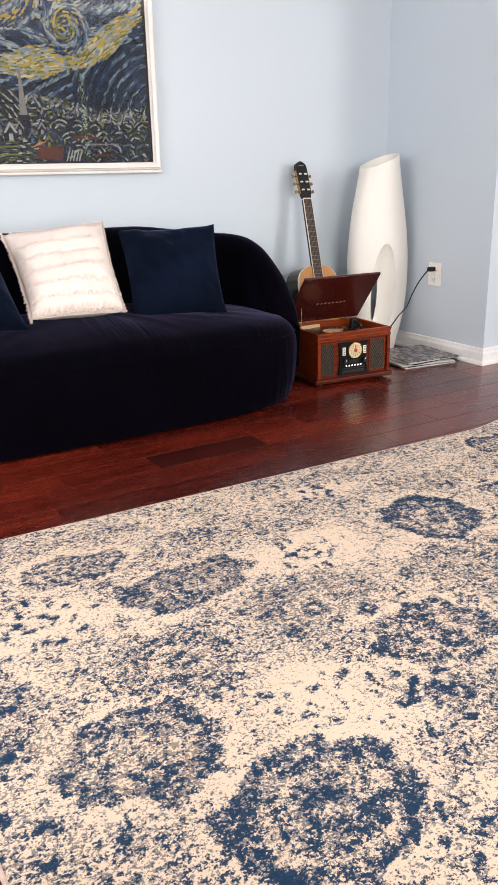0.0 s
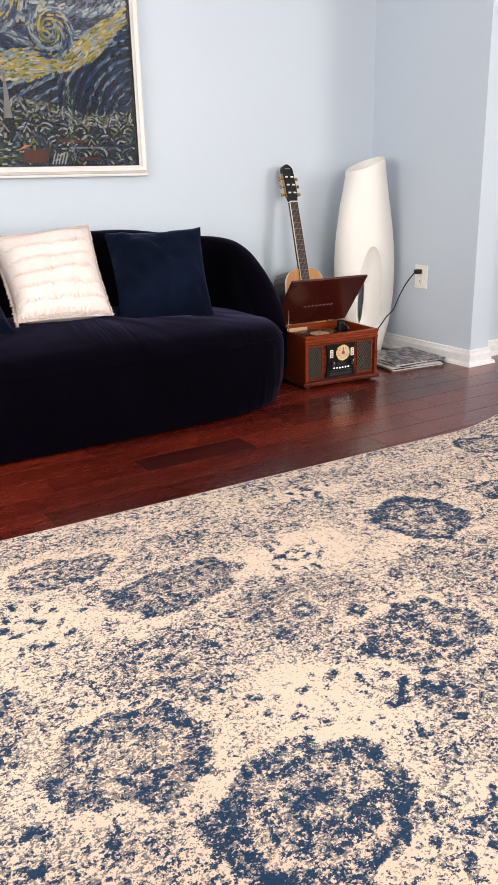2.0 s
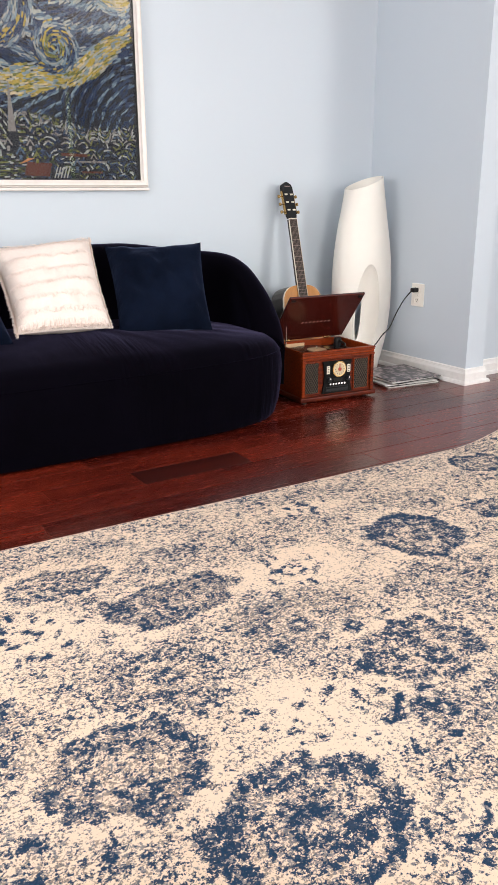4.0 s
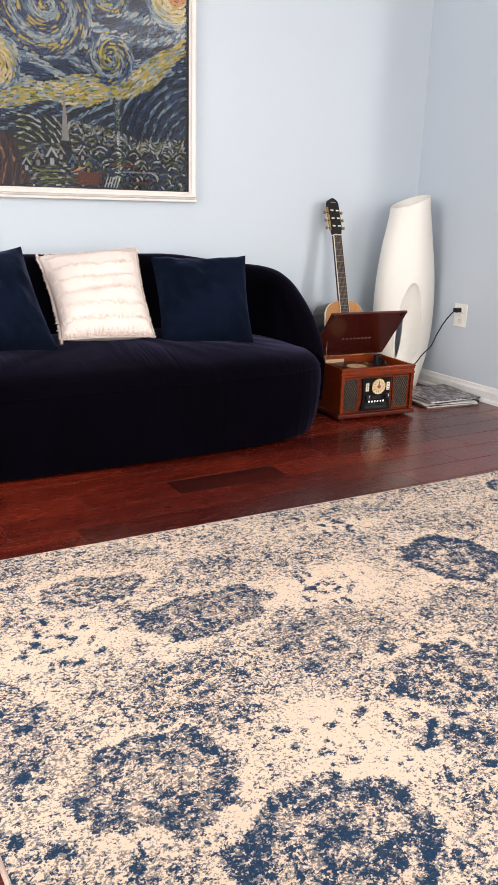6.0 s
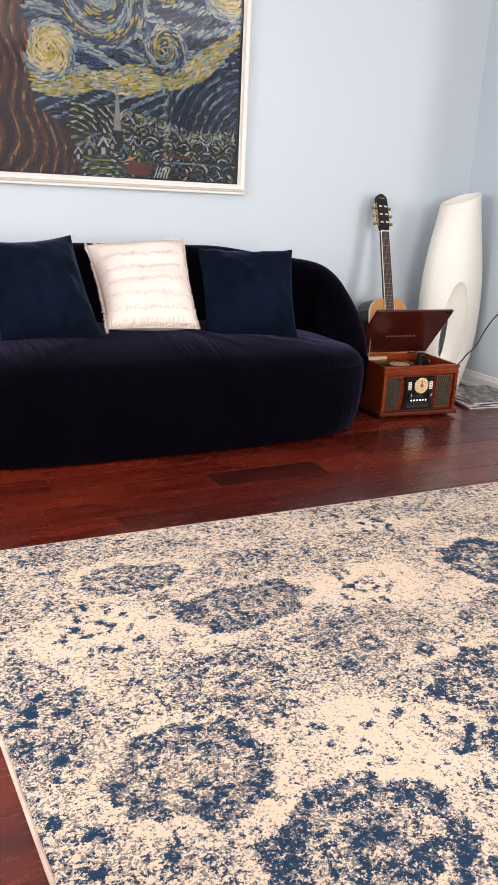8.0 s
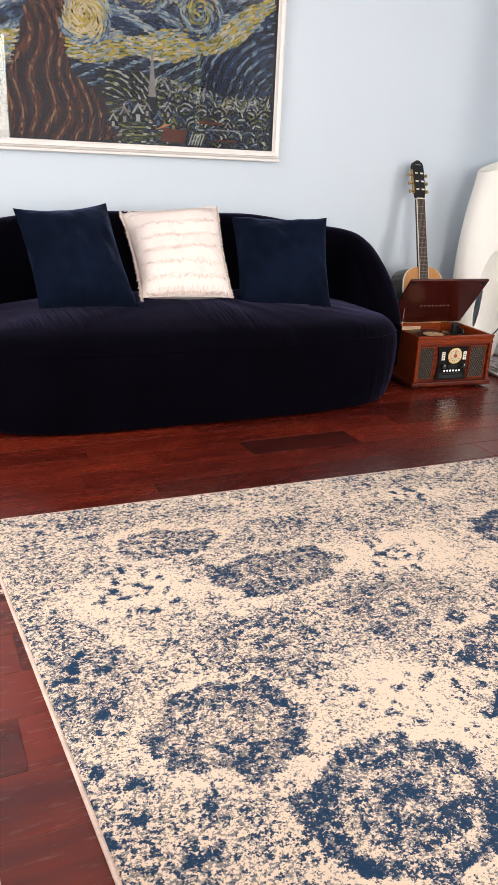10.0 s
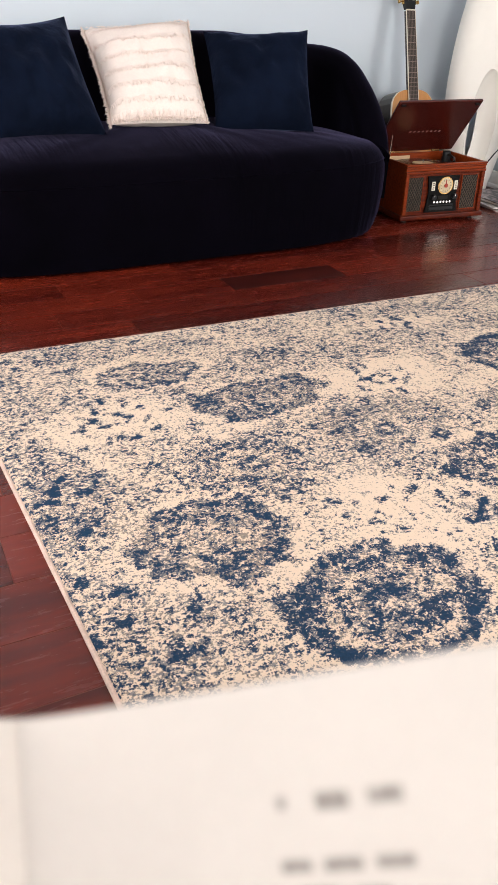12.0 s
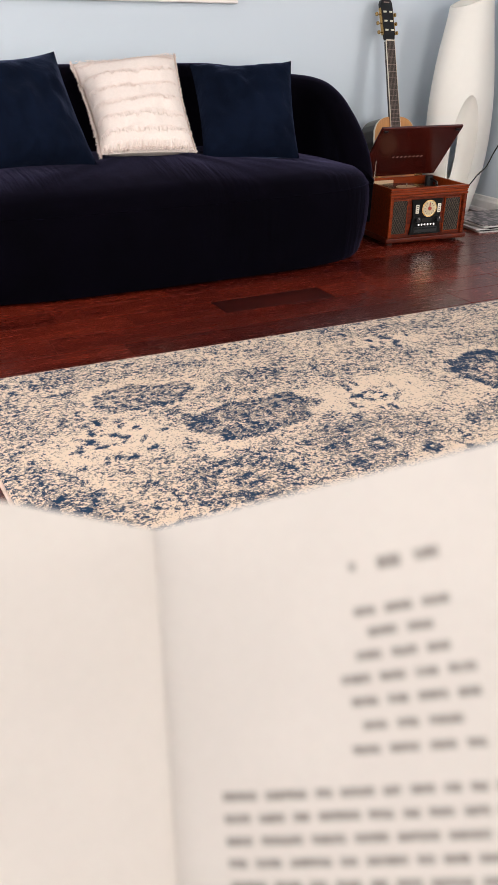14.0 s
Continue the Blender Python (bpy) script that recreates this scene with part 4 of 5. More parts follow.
# ---- white floor vase ----
def sculptural_vase():
    cx, cy = 1.774, -0.215
    sides = ((0.0, 0.096), (0.1, 0.136), (0.2, 0.166), (0.32, 0.185), (0.45, 0.189), (0.56, 0.185), (0.70, 0.168), (0.84, 0.142), (0.95, 0.116), (1.0, 0.103))

    def width(s):
        for (a, wa), (b, wb) in zip(sides, sides[1:]):
            if s <= b:
                return wa + (wb - wa) * (s - a) / (b - a)
        return sides[-1][1]

    def ring(s, shrink=1.0, drop=0.0):
        w = sum(width(min(1, max(0, s + o))) for o in (-0.06, -0.03, 0, 0.03, 0.06)) / 5 * shrink
        dpt = (0.060 + 0.045 * math.sin(math.pi * min(1, s + 0.15) * 0.8)) * shrink
        mid = cx + 0.012 * (1 - s) - 0.006 * s
        pts = []
        for k in range(48):
            a = 2 * math.pi * k / 48
            x, y = w * math.cos(a), dpt * math.copysign(abs(math.sin(a)) ** 0.9, math.sin(a))
            z = 0.998 * s - drop
            if s > 0.8:
                z += (s - 0.8) / 0.2 * 0.34 * x
            pts.append((mid + x, cy + y, z))
        return pts
    bm = bmesh.new()
    loops = [ring(k / 44) for k in range(45)]
    loops += [ring(1.0, 0.93, 0.0), ring(1.0, 0.88, 0.05), ring(1.0, 0.75, 0.09)]
    rings(bm, loops)
    vase = thing("floor_vase", bm, CERAMIC, "tall white sculptural floor vase with an oval hollow", "vase", smooth=True)
    # the hollow with its slot, cut out of the body
    bm = bmesh.new()
    bmesh.ops.create_uvsphere(bm, u_segments=40, v_segments=28, radius=1.0)
    bmesh.ops.transform(bm, matrix=pose(1.735, cy - 0.130, 0.318, 0, 3, 0) @ Matrix.Diagonal((0.086, 0.098, 0.282, 1)), verts=bm.verts)
    cut = new("cutter", finish("cutter", bm, CERAMIC, True))
    bm = bmesh.new()
    bmesh.ops.create_uvsphere(bm, u_segments=32, v_segments=24, radius=1.0)
    bmesh.ops.transform(bm, matrix=pose(1.757, cy, 0.310, 0, 3, -40) @ Matrix.Diagonal((0.015, 0.60, 0.130, 1)), verts=bm.verts)
    slot = new("cutter", finish("cutter", bm, CERAMIC, True))
    for c in (cut, slot):
        mod = vase.modifiers.new("hole", "BOOLEAN")
        mod.operation, mod.object, mod.solver = "DIFFERENCE", c, "EXACT"
    bpy.context.view_layer.update()
    me = bpy.data.meshes.new_from_object(vase.evaluated_get(bpy.context.evaluated_depsgraph_get()))
    vase.modifiers.clear()
    vase.data = me
    for c in (cut, slot):
        bpy.data.objects.remove(c)
    for p in me.polygons:
        p.use_smooth = True
    me.set_sharp_from_angle(angle=radians(50))
    return vase


sculptural_vase()


# ---- wall outlet, plug and cable ----
outlet = empty("wall_outlet", "almond wall outlet with two sockets", "outlet", pose(XP, -0.424, 0.4215, 0, 0, -90))
part("plate", box_bm(-0.046, 0.046, -0.0065, -0.0005, -0.061, 0.061, bevel=0.0025), PLATE, outlet)
for z in (0.027, -0.027):
    s = part("socket", box_bm(-0.017, 0.017, -0.009, -0.0066, z - 0.016, z + 0.016, bevel=0.004), PLATE, outlet)
    # openings are solid black pieces, their inner shade put into the colour
    for x in (-0.006, 0.006):
        part("slit", box_bm(x - 0.0012, x + 0.0012, -0.0096, -0.0091, z - 0.002, z + 0.007), BLACK, s)
    part("earth_hole", rod(bmesh.new(), (0, -0.0091, z - 0.008), (0, -0.0096, z - 0.008), 0.0025), BLACK, s)
part("screw", rod(bmesh.new(), (0, -0.0066, 0), (0, -0.008, 0), 0.003), CHROME, outlet)
cord = empty("power_cord", "black power cord plugged into the wall outlet", "cord")
plug = box_bm(1.950, 1.9895, -0.438, -0.410, 0.438, 0.462, bevel=0.006)
part("plug", plug, BLACK, cord)


def glide(points, n=10):
    """A smooth run through a few places."""
    ps = [Vector(p) for p in points]
    ps = [2 * ps[0] - ps[1]] + ps + [2 * ps[-1] - ps[-2]]
    out = []
    for i in range(1, len(ps) - 2):
        for k in range(n):
            t = k / n
            a, b, c, d = ps[i - 1: i + 3]
            out.append(0.5 * (2 * b + (c - a) * t + (2 * a - 5 * b + 4 * c - d) * t * t + (3 * b - a - 3 * c + d) * t ** 3))
    return out + [ps[-2]]


part("cable", sweep(glide([(1.955, -0.424, 0.45), (1.93, -0.42, 0.428), (1.888, -0.42, 0.387), (1.845, -0.42, 0.326), (1.81, -0.42, 0.265), (1.76, -0.42, 0.227), (1.70, -0.42, 0.17), (1.60, -0.41, 0.10), (1.48, -0.39, 0.09)]), 0.0032), BLACK, cord)


# ---- record sleeves on the floor ----
rnd = random.Random(11)
z = 0.0
for k, (dx, dy, rot, mt) in enumerate(((0.0, 0.0, -7, EDGEPAPER), (0.012, 0.006, -4, BLACK), (-0.010, -0.004, -10, EDGEPAPER), (0.022, 0.010, 3, BLACK), (0.004, 0.004, -2, EDGEPAPER), (0.014, 0.0, -6, SLEEVE))):
    t = 0.0058
    bm = box_bm(-0.1575, 0.1575, -0.1575, 0.1575, 0.0003, t, bevel=0.0012, seg=1)
    s = thing("record_sleeve", bm, mt, "grey leaf printed record sleeve on the stack" if mt is SLEEVE else ("black record sleeve in the floor stack" if mt is BLACK else "pale card record sleeve in the floor stack"), "record sleeve", "records on the floor")
    s.matrix_world = pose(1.785 + dx, -0.515 + dy, z, 0, 0, rot)
    z += t + 0.0002


# ---- rug ----
BLOOMS = [  # x, y, half width, half depth, petals, blue, grey
    (-0.430, -2.745, 0.178, 0.142, 8, 0.088, 0.025), (-0.628, -2.485, 0.160, 0.130, 8, 0.078, 0.090), (-0.290, -2.010, 0.175, 0.108, 8, 0.042, 0.095),
    (0.460, -2.050, 0.150, 0.150, 8, 0.105, 0.035), (0.060, -2.480, 0.150, 0.125, 8, 0.072, 0.045), (-0.500, -1.780, 0.135, 0.085, 7, 0.048, 0.060),
    (1.080, -1.710, 0.110, 0.090, 7, 0.090, 0.030), (0.810, -2.030, 0.085, 0.080, 6, 0.090, 0.020), (0.720, -2.520, 0.170, 0.140, 8, 0.09, 0.04),
]
HALOES = [  # soft speckled fields: x, y, half width, half depth, blue, grey
    (-0.450, -2.290, 0.150, 0.125, 0.050, 0.045), (-0.080, -2.235, 0.210, 0.105, 0.024, 0.075), (0.640, -1.850, 0.120, 0.085, 0.010, 0.095),
    (-0.790, -2.290, 0.120, 0.130, 0.030, 0.055), (-0.210, -1.800, 0.130, 0.070, 0.045, 0.040), (0.340, -2.260, 0.170, 0.110, 0.035, 0.060),
    (0.020, -2.680, 0.170, 0.090, 0.040, 0.030), (-0.800, -2.700, 0.090, 0.150, 0.0, 0.040), (0.300, -2.700, 0.200, 0.150, 0.045, 0.040),
]
OPENS = [  # paler ground: x, y, half width, half depth, by
    (-0.660, -1.985, 0.175, 0.095, 0.085), (0.050, -2.030, 0.190, 0.110, 0.095), (-0.270, -2.530, 0.150, 0.115, 0.085), (-0.210, -2.660, 0.120, 0.050, 0.075),
    (-0.640, -2.960, 0.240, 0.130, 0.060), (0.330, -1.720, 0.150, 0.055, 0.060), (-0.440, -2.130, 0.120, 0.030, 0.050), (0.250, -2.150, 0.100, 0.050, 0.050),
    (-0.300, -3.020, 0.130, 0.090, 0.050), (-0.180, -2.880, 0.060, 0.045, 0.070),
]
SPOTS = [  # solid blue marks: x, y, half length, half width, turn in degrees
    (-0.470, -2.334, 0.034, 0.012, -8), (-0.377, -2.478, 0.018, 0.014, 10), (-0.441, -2.408, 0.017, 0.012, 20), (-0.340, -2.606, 0.022, 0.010, 62),
    (-0.193, -2.332, 0.030, 0.011, -12), (-0.427, -1.995, 0.034, 0.013, 0), (-0.596, -1.665, 0.045, 0.010, 6), (-0.685, -1.684, 0.060, 0.010, 0),
    (-0.286, -1.625, 0.060, 0.009, 4), (-0.824, -2.360, 0.018, 0.022, 0), (-0.720, -2.648, 0.012, 0.032, -18), (-0.762, -2.725, 0.036, 0.013, 0),
    (-0.712, -2.916, 0.014, 0.020, 10), (-0.716, -2.950, 0.024, 0.015, 0), (-0.662, -2.896, 0.050, 0.008, -18), (-0.491, -2.950, 0.018, 0.020, 0),
    (-0.614, -2.975, 0.020, 0.022, 30), (-0.476, -3.017, 0.024, 0.010, 0), (0.316, -1.692, 0.030, 0.008, -10),
]
EYES = [  # small rings: x, y, radius
    (-0.424, -2.766, 0.044), (-0.449, -2.286, 0.020), (-0.107, -2.271, 0.019), (0.000, -2.338, 0.019), (-0.272, -2.522, 0.018), (-0.270, -2.568, 0.012),
    (-0.598, -3.038, 0.024), (-0.560, -2.985, 0.015), (-0.728, -3.023, 0.024), (0.071, -2.527, 0.018), (-0.625, -2.548, 0.024), (-0.640, -3.060, 0.013),
]
SPRIGS = [  # wreaths of loose leaves round a stem: x, y, reach, leaves
    (0.036, -2.040, 0.115, 26), (-0.660, -1.985, 0.135, 26), (-0.270, -2.530, 0.140, 20), (-0.600, -2.940, 0.180, 22), (0.310, -1.720, 0.090, 10),
    (-0.790, -2.230, 0.090, 7), (-0.830, -2.580, 0.110, 5), (-0.100, -2.640, 0.140, 16), (-0.240, -2.930, 0.110, 14),
]


def lattice(x, y, scale, seed):
    """Smooth random ground between -1 and 1."""
    table = np.random.default_rng(seed).uniform(-1, 1, (257, 257))
    u, v = x * scale + 500.3, y * scale + 500.7
    i, j = np.floor(u).astype(int), np.floor(v).astype(int)
    f, g = u - i, v - j
    f, g, i, j = f * f * (3 - 2 * f), g * g * (3 - 2 * g), i % 256, j % 256
    return (table[i, j] * (1 - f) + table[i + 1, j] * f) * (1 - g) + (table[i, j + 1] * (1 - f) + table[i + 1, j + 1] * f) * g


def soft(value, low, high):
    q = np.clip((value - low) / (high - low), 0, 1)
    return q * q * (3 - 2 * q)


def rug_design(x, y, edge):
    """How thickly blue and grey knots lie at each place of the rug."""
    wx = x + 0.022 * lattice(x, y, 14, 1) + 0.015 * lattice(x, y, 34, 2)
    wy = y + 0.018 * lattice(x, y, 14, 3) + 0.013 * lattice(x, y, 34, 4)
    blue = -0.036 + 0.030 * lattice(x, y, 9, 5) + 0.016 * lattice(x, y, 26, 6)
    grey = -0.048 + 0.040 * lattice(x, y, 7, 7) + 0.015 * lattice(x, y, 24, 8)
    # the border runs thicker, with a paler line inside it
    band = 1 - soft(edge, 0.10, 0.17)
    blue += 0.012 * band - 0.030 * (soft(edge, 0.13, 0.16) - soft(edge, 0.18, 0.22))
    for cx, cy, rx, ry, b, g in HALOES:
        q = np.hypot((wx - cx) / rx, (wy - cy) / ry)
        inside = 1 - soft(q, 0.80, 1.08)
        blue, grey = blue + b * inside, grey + g * inside
    for cx, cy, rx, ry, by in OPENS:
        inside = 1 - soft(np.hypot((wx - cx) / rx, (wy - cy) / ry), 0.70, 1.15)
        blue, grey = blue - 1.25 * by * inside, grey - 0.10 * inside
    for n, (cx, cy, rx, ry, petals, b, g) in enumerate(BLOOMS):
        dx, dy = (wx - cx) / rx, (wy - cy) / ry
        turn = np.arctan2(dy, dx) + 0.5 * n
        q = np.hypot(dx, dy) / (0.93 + 0.09 * np.abs(np.sin(turn * petals / 2)))
        inside = 1 - soft(q, 0.93, 1.05)
        rim = np.exp(-((q - 0.84) / 0.16) ** 2)
        second = np.exp(-((q - 0.50) / 0.10) ** 2) * (0.5 + 0.5 * np.cos(turn * petals))
        pale = np.exp(-((q - 0.66) / 0.07) ** 2) * (0.55 + 0.45 * np.cos(turn * petals + 1.2)) + np.exp(-((q - 0.36) / 0.07) ** 2)
        blot = 0.5 + 0.9 * lattice(x, y, 30, 20 + n)
        blue += inside * (b * (0.30 + 0.85 * rim + 0.60 * second - 0.95 * pale + 0.50 * blot) + 0.030)
        grey += inside * g * (0.9 + 0.5 * rim)
        halo = soft(q, 0.98, 1.06) * (1 - soft(q, 1.12, 1.28))
        blue, grey = blue - 0.055 * halo, grey - 0.045 * halo
    sx, sy = x + 0.005 * lattice(x, y, 60, 9), y + 0.005 * lattice(x, y, 60, 10)
    for cx, cy, r in EYES:
        d = np.hypot(sx - cx, (sy - cy) * 1.15)
        ring = np.exp(-((d - r) / (0.007 + 0.16 * r)) ** 2)
        moat = np.exp(-((d - 2.1 * r - 0.012) / (0.010 + 0.15 * r)) ** 2)
        blue += 0.12 * ring - 0.085 * moat - 0.12 * np.exp(-(d / (0.55 * r)) ** 2)
    marks = [(cx, cy, l, w, radians(a), 0.105) for cx, cy, l, w, a in SPOTS]
    rnd = random.Random(17)
    for cx, cy, reach, leaves in SPRIGS:
        for k in range(leaves):
            a = 2 * math.pi * (k + rnd.uniform(-0.3, 0.3)) / leaves * 2.0
            r = reach * (0.30 if k % 3 == 0 else rnd.uniform(0.45, 1.0))
            marks.append((cx + r * math.cos(a), cy + r * 0.75 * math.sin(a), rnd.uniform(0.008, 0.020), rnd.uniform(0.0045, 0.0080), a + rnd.choice((0, 1.3, -1.0)), rnd.uniform(0.16, 0.25)))
    for k in range(260):
        marks.append((rnd.uniform(-0.93, 1.38), rnd.uniform(-3.3, -1.55), rnd.uniform(0.006, 0.015), rnd.uniform(0.004, 0.008), rnd.uniform(0, 3.1), rnd.uniform(0.06, 0.15)))
    for cx, cy, l, w, a, s in marks:
        near = (np.abs(x - cx) < l + w + 0.04) & (np.abs(y - cy) < l + w + 0.04)
        dx, dy = sx[near] - cx, sy[near] - cy
        u, v = dx * math.cos(a) + dy * math.sin(a), dy * math.cos(a) - dx * math.sin(a)
        blue[near] += s * (1 - soft(np.hypot(u / (l + 0.004), v / (w + 0.003)), 0.65, 1.15))
    return blue, grey


def rug():
    """A woven rug turned a little from the wall, its far corner curling up."""
    w, l, t = 2.365, 3.05, 0.011
    m = pose(-0.945, -1.497, 0, 0, 0, -1.35)
    turn = radians(-1.35)

    def spread(u, v, top):
        """Places for fractions u across and v down the rug, as arrays."""
        x, y = u * w, -v * l
        d = np.hypot((w - x) / 0.26, y / 0.16)
        lift = 0.034 * np.maximum(0, 1 - d) ** 1.6
        edge = np.minimum(np.minimum(x, w - x), np.minimum(-y, l + y))
        z = lift + (t + 0.0012 * np.maximum(0, lattice(x, y, 2.2, 30)) - 0.003 * (edge < 0.006) if top else 0.001)
        x = x + 0.072 * v * l * (1 - u)  # the side by the table lies a little askew
        y = y + 0.02 * np.maximum(0, 1 - d)
        c, s = math.cos(turn), math.sin(turn)
        return m[0][3] + x * c - y * s, m[1][3] + x * s + y * c, z + 0 * x, edge

    def place(u, v):
        x, y, z, _ = spread(np.array([float(u)]), np.array([float(v)]), True)
        return Vector((x[0], y[0], z[0]))
    us = np.unique(np.r_[0, 0.002, 0.998, 1, np.linspace(0, 1, 370)])
    vs = np.unique(np.r_[0, 0.002, 0.998, 1, np.linspace(0, 0.60, 300), np.linspace(0.60, 1, 40)])
    nu, nv = len(us), len(vs)
    gu, gv = (g.ravel() for g in np.meshgrid(us, vs, indexing="ij"))
    x, y, z, edge = spread(gu, gv, True)
    xb, yb, zb, _ = spread(gu, gv, False)
    rim = [i * nv for i in range(nu)] + [(nu - 1) * nv + j for j in range(1, nv)] + [i * nv + nv - 1 for i in range(nu - 2, -1, -1)] + [j for j in range(nv - 2, 0, -1)]
    low = len(x)
    verts = np.c_[np.r_[x, xb[rim]], np.r_[y, yb[rim]], np.r_[z, zb[rim]]]
    i, j = (g.ravel() for g in np.meshgrid(np.arange(nu - 1), np.arange(nv - 1), indexing="ij"))
    k = i * nv + j
    faces = np.c_[k, k + 1, k + nv + 1, k + nv][:, ::-1].tolist()
    n = len(rim)
    faces += [(rim[q], low + q, low + (q + 1) % n, rim[(q + 1) % n]) for q in range(n)]
    faces.append([low + q for q in range(n)])
    me = bpy.data.meshes.new("woven_top")
    me.from_pydata(verts.tolist(), [], faces)
    me.materials.append(RUG)
    blue, grey = rug_design(x, y, edge)
    for name, values in (("blue_knots", blue), ("grey_knots", grey)):
        at = me.attributes.new(name, "FLOAT", "POINT")
        at.data.foreach_set("value", np.r_[values, np.zeros(n)].astype(np.float32))
    me.update()
    top = empty("rug", "cream rug with faded blue and grey flowers", "rug")
    woven = new("woven_top", me)
    woven.parent = top
    n = 60
    runs = [[place(k / n, 0) for k in range(n + 1)], [place(k / n, 1) for k in range(n + 1)], [place(0, k / n) for k in range(n + 1)], [place(1, k / n) for k in range(n + 1)]]
    for run in runs:
        part("binding", sweep([p - Vector((0, 0, 0.0035)) for p in run], 0.0048, 8), BINDING, top, "stitched pinkish beige edge", smooth=True)
    rr = random.Random(3)
    bm = bmesh.new()
    for k in range(16):
        p = place(0, 0.125 + rr.uniform(-0.004, 0.004))
        d = Vector((-rr.uniform(0.006, 0.02), rr.uniform(-0.012, 0.012), rr.uniform(-0.004, 0.004)))
        rod(bm, p, p + d, 0.0008, 0.0004, 5)
    part("loose_thread", bm, BINDING, top)


rug()


# ---- white side table ----
table = empty("side_table", "low white lacquered side table beside the rug", "table", pose(-1.058, -3.2, 0))
part("tabletop", box_bm(-0.52, 0.0, -0.62, 0.62, 0.415, 0.45, bevel=0.003), LACQUER, table)
for x in (-0.50, -0.075):
    for y in (-0.60, 0.545):
        part("leg", box_bm(x, x + 0.05, y, y + 0.05, 0, 0.415, bevel=0.003), LACQUER, table)


# ---- open book ----
def open_book():
    o = Vector((-1.0512, -3.4560, 0.7768))
    ux, vx = Vector((0.8104, -0.5401, 0.2270)), Vector((-0.0859, -0.4928, -0.8659))
    nx = Vector((-0.579, -0.682, 0.446))
    mm = 0.001
    fold = radians(34)

    def spot(u, v, lift=0.0, back=0.0):
        """A place on the open pages: u from the gutter, v down, in millimetres; the upper edge curls back."""
        slant = v - (0.12 * max(0.0, 1 - v / 34.0) * u if u >= 0 else 0.36 * -u)
        bow = -2.4 * math.exp(-abs(u) / 4.0) - 1.2
        p = o + vx * (slant * mm) + nx * (bow * mm * 0.5) - ux * (0.075 * max(0.0, v) * mm * math.exp(-abs(u) / 12.0))
        if u >= 0:
            p = p + ux * (u * mm)
        else:
            p = p + ux * (u * mm * math.cos(fold)) + nx * (-u * mm * math.sin(fold))
        return p + nx * ((lift - back) * mm)
    top = empty("book", "open paperback book with cream printed pages", "book")

    def leaf(u0, u1, thick, depth):
        bm = bmesh.new()
        us = [u0 + (u1 - u0) * (k / 24) ** 1.6 for k in range(25)]
        vs = [-0.5 + 3.8 * k for k in range(30)]
        g = {(i, j, s): bm.verts.new(spot(u, v, 0, depth + (thick if s else 0))) for i, u in enumerate(us) for j, v in enumerate(vs) for s in (0, 1)}
        for i in range(24):
            for j in range(29):
                for s in (0, 1):
                    bm.faces.new([g[a, b, s] for a, b in ((i, j), (i + 1, j), (i + 1, j + 1), (i, j + 1))])
        for i in range(24):
            for j in (0, 29):
                bm.faces.new((g[i, j, 0], g[i + 1, j, 0], g[i + 1, j, 1], g[i, j, 1]))
        for j in range(29):
            for i in (0, 24):
                bm.faces.new((g[i, j, 0], g[i, j + 1, 0], g[i, j + 1, 1], g[i, j, 1]))
        return bm
    part("page", leaf(0.02, 76, 0.3, 0.0), PAGE, top, "cream page with grey print", smooth=True)
    part("page", leaf(-0.02, -70, 0.3, 0.0), PAGE, top, "blank cream page", smooth=True)
    part("cover", leaf(0.02, 75.5, 0.3, 0.4), COVER, top)
    part("cover", leaf(-0.02, -69.5, 0.3, 0.4), COVER, top)
    # unreadable print: soft grey bars, word by word
    ink, nt, b = nodes_of("soft_ink")
    at = nt.nodes.new("ShaderNodeAttribute")
    at.attribute_name = "soft"
    nt.links.new(mix_node(nt, at.outputs["Fac"], (0.570, 0.527, 0.487), (0.10, 0.088, 0.080)), b.inputs["Base Color"])
    b.inputs["Roughness"].default_value = 0.85
    rnd = random.Random(21)

    def word(u0, u1, v, tall, row=0):
        bm = bmesh.new()
        lay = bm.verts.layers.float.new("soft")
        nu, nv = max(6, int((u1 - u0) / 0.35)), 7
        pad = 0.32
        g = {}
        for i in range(nu + 1):
            for j in range(nv + 1):
                u = u0 - pad + (u1 - u0 + 2 * pad) * i / nu
                dv = (j / nv - 0.5) * (tall + 2 * pad)
                vert = bm.verts.new(spot(u, v + dv, 0.015 + 0.008 * (row % 3)))
                eu = min(1, max(0, min(u - (u0 - pad), u1 + pad - u) / (1.6 * pad)))
                ev = min(1, max(0, ((tall / 2 + pad) - abs(dv)) / (1.6 * pad)))
                s = eu * eu * (3 - 2 * eu) * ev * ev * (3 - 2 * ev)
                s *= 0.66 + 0.34 * noise.noise(Vector((u * 1.9, v, dv * 1.1)))
                vert[lay] = max(0, s) if 0 < i < nu and 0 < j < nv else 0.0
                g[i, j] = vert
        for i in range(nu):
            for j in range(nv):
                bm.faces.new((g[i, j], g[i + 1, j], g[i + 1, j + 1], g[i, j + 1]))
        ob = part("printed_word", bm, ink, top, smooth=True)
        return ob
    # centred verse: start, end and word count of each line, at even spacing down the page
    word(25.9, 26.6, 9.6, 1.0)
    word(29.5, 32.3, 9.7, 1.35)
    word(34.2, 37.1, 9.6, 1.15)
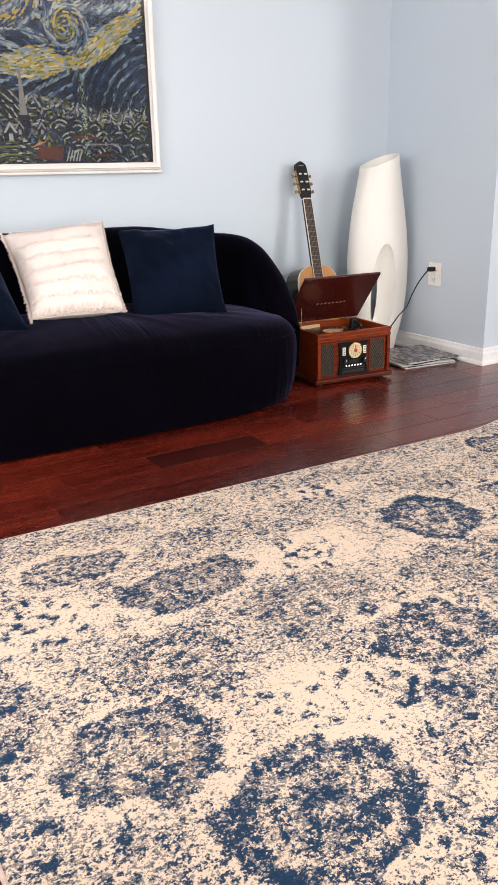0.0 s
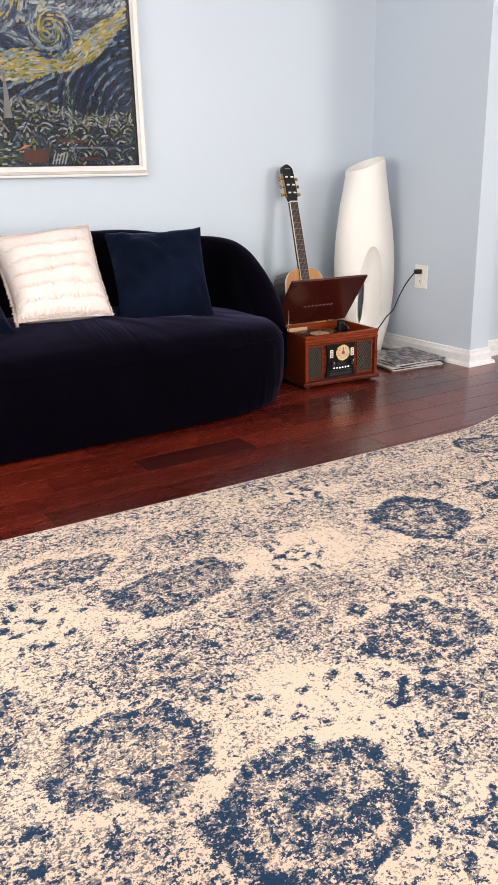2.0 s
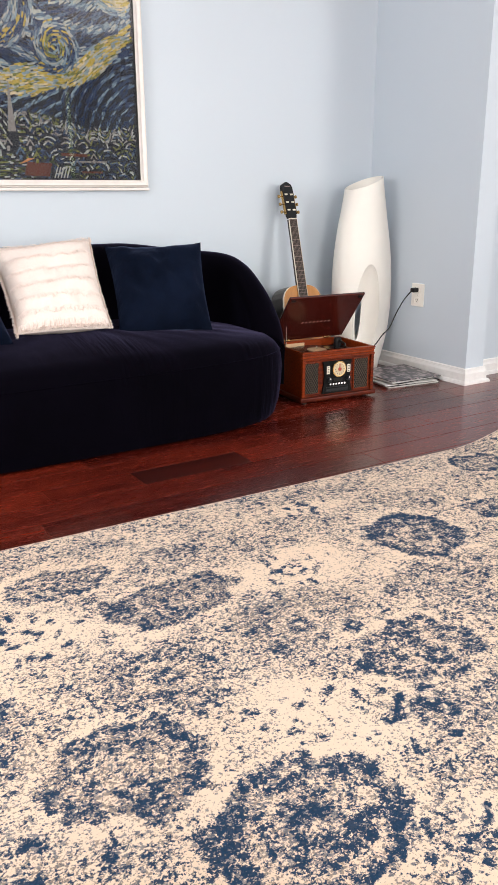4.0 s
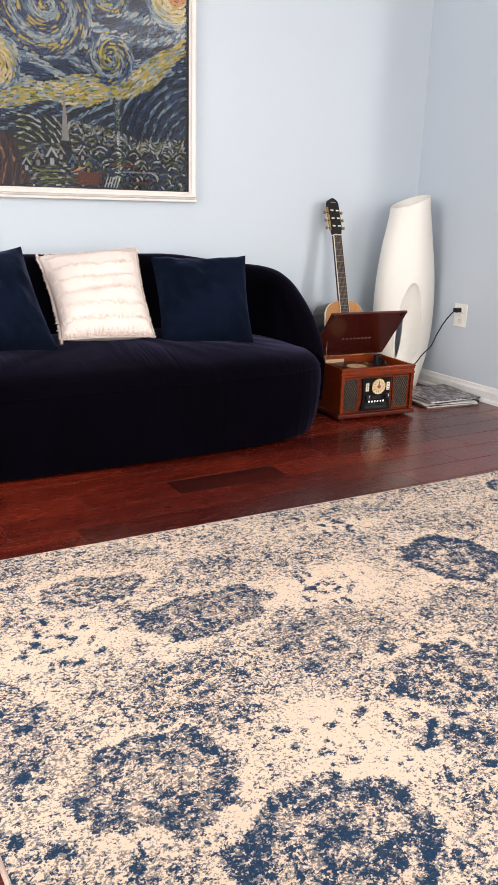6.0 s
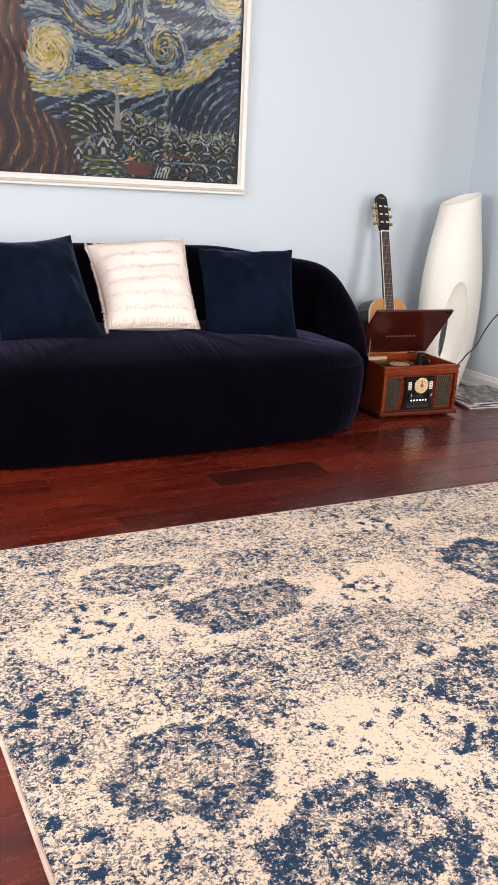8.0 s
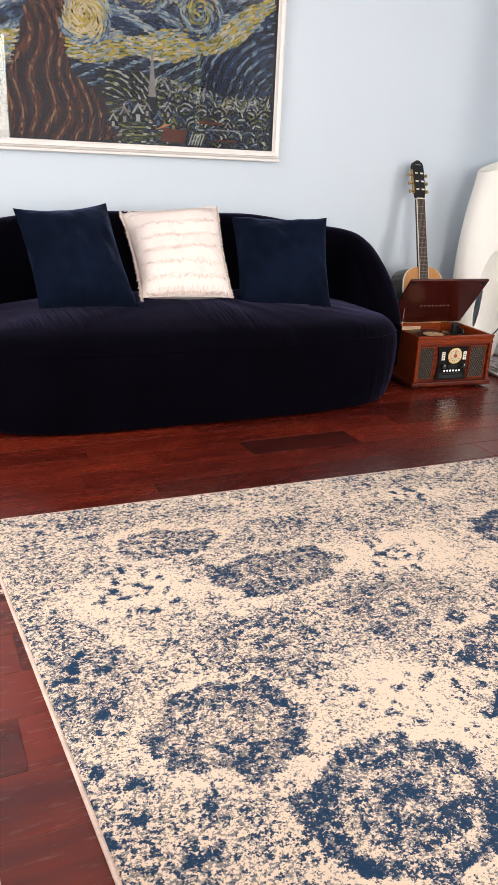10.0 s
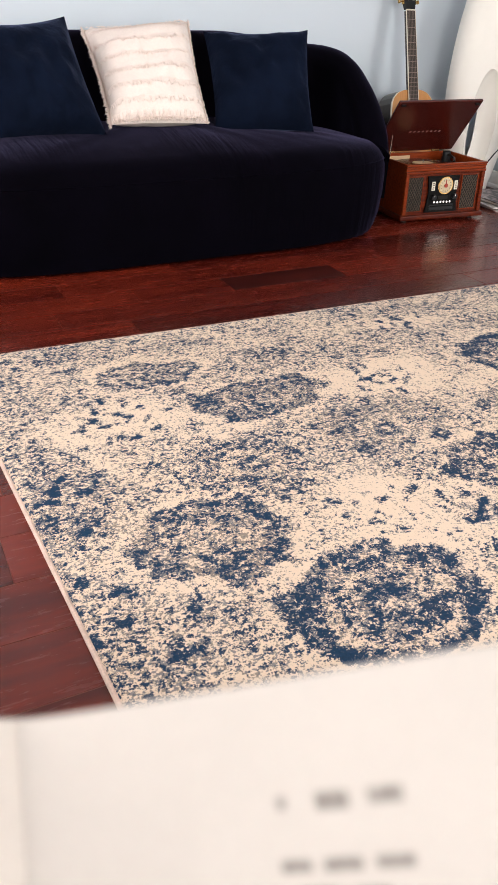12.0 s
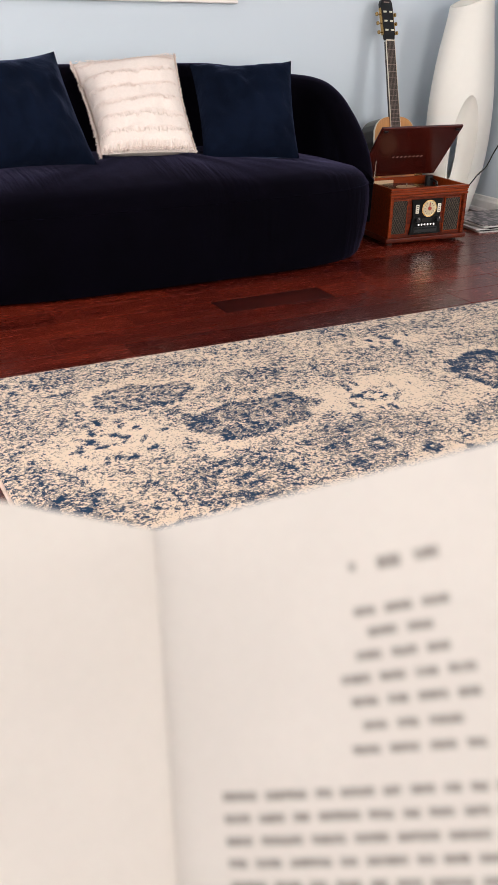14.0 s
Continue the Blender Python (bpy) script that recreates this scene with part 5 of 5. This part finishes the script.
    for v, a, e, n in ((14.9, 25.8, 37.6, 3), (17.4, 27.2, 35.2, 2), (20.0, 25.4, 36.9, 3), (22.6, 23.1, 39.7, 4), (25.3, 24.0, 39.9, 4), (28.1, 25.1, 37.3, 3), (30.9, 23.4, 39.7, 4)):
        gap, span = 1.35, e - a
        parts = [rnd.uniform(0.8, 1.3) for _ in range(n)]
        tot = sum(parts)
        u = a
        for q in parts:
            wl = (span - gap * (n - 1)) * q / tot
            word(u, u + wl, v, 0.95, int(v))
            u += wl + gap
    v = 35.9
    while v < 82:
        u = 6.5
        while u < 66:
            wl = rnd.choice((2.0, 3.0, 4.1, 5.0))
            word(u, min(u + wl, 67.5), v, 1.1, int(v))
            u += wl + 1.2
        v += 2.95


open_book()


# ---- floor planks ----
PITCH, SEAM0 = 0.1362, -1.094
FIXED = {0: (-0.33, -0.007, 0.43, 1.35), -1: (-0.55, 0.70), 2: (-0.42, 0.83), 7: (-0.935, 0.2), 9: (-0.965, -0.1), 8: (-1.6, -0.3), -2: (0.66, 1.8), 1: (-0.62, 1.15)}
rnd = random.Random(7)
kinds = {}


def plank_mesh(length, dark):
    key = (round(length, 3), dark)
    if key not in kinds:
        l, e = key[0] / 2 - 0.0006, 0.0006
        hw = PITCH / 2 - 0.0010
        bm = bmesh.new()
        lo = [(-l, -hw, -0.0016), (l, -hw, -0.0016), (l, hw, -0.0016), (-l, hw, -0.0016)]
        mid = [(-l, -hw, -e), (l, -hw, -e), (l, hw, -e), (-l, hw, -e)]
        hi = [(-l + e, -hw + e, 0), (l - e, -hw + e, 0), (l - e, hw - e, 0), (-l + e, hw - e, 0)]
        rings(bm, [lo, mid, hi])
        kinds[key] = finish("plank", bm, FLOORDARK if dark else FLOORWOOD)
    return kinds[key]


rest = bmesh.new()
for k in range(-8, 52):
    y1 = SEAM0 - PITCH * k
    if y1 - PITCH < YB or y1 > 0.02:
        continue
    joints = list(FIXED.get(k, ()))
    if not joints:
        joints = [rnd.uniform(-1.0, 1.0)]
    while joints[-1] < XR - 0.9:
        joints.append(joints[-1] + rnd.choice((0.61, 0.77, 0.93, 1.07, 1.22)))
    while joints[0] > XL + 0.9:
        joints.insert(0, joints[0] - rnd.choice((0.61, 0.77, 0.93, 1.07, 1.22)))
    ends = [XL] + [j for j in joints if XL + 0.2 < j < XR - 0.2] + [XR]
    for a, b in zip(ends, ends[1:]):
        dark = k == 0 and a == -0.007
        if k > 26:
            box(rest, a + 0.0005, b - 0.0005, y1 - PITCH + 0.0004, y1 - 0.0004, -0.0016, 0.0)
            continue
        ob = new("plank", plank_mesh(b - a, dark))
        ob.parent = floor
        ob.location = ((a + b) / 2, y1 - PITCH / 2, 0)
far = part("far_planks", rest, FLOORWOOD, floor)
far["kind"] = "stuff"
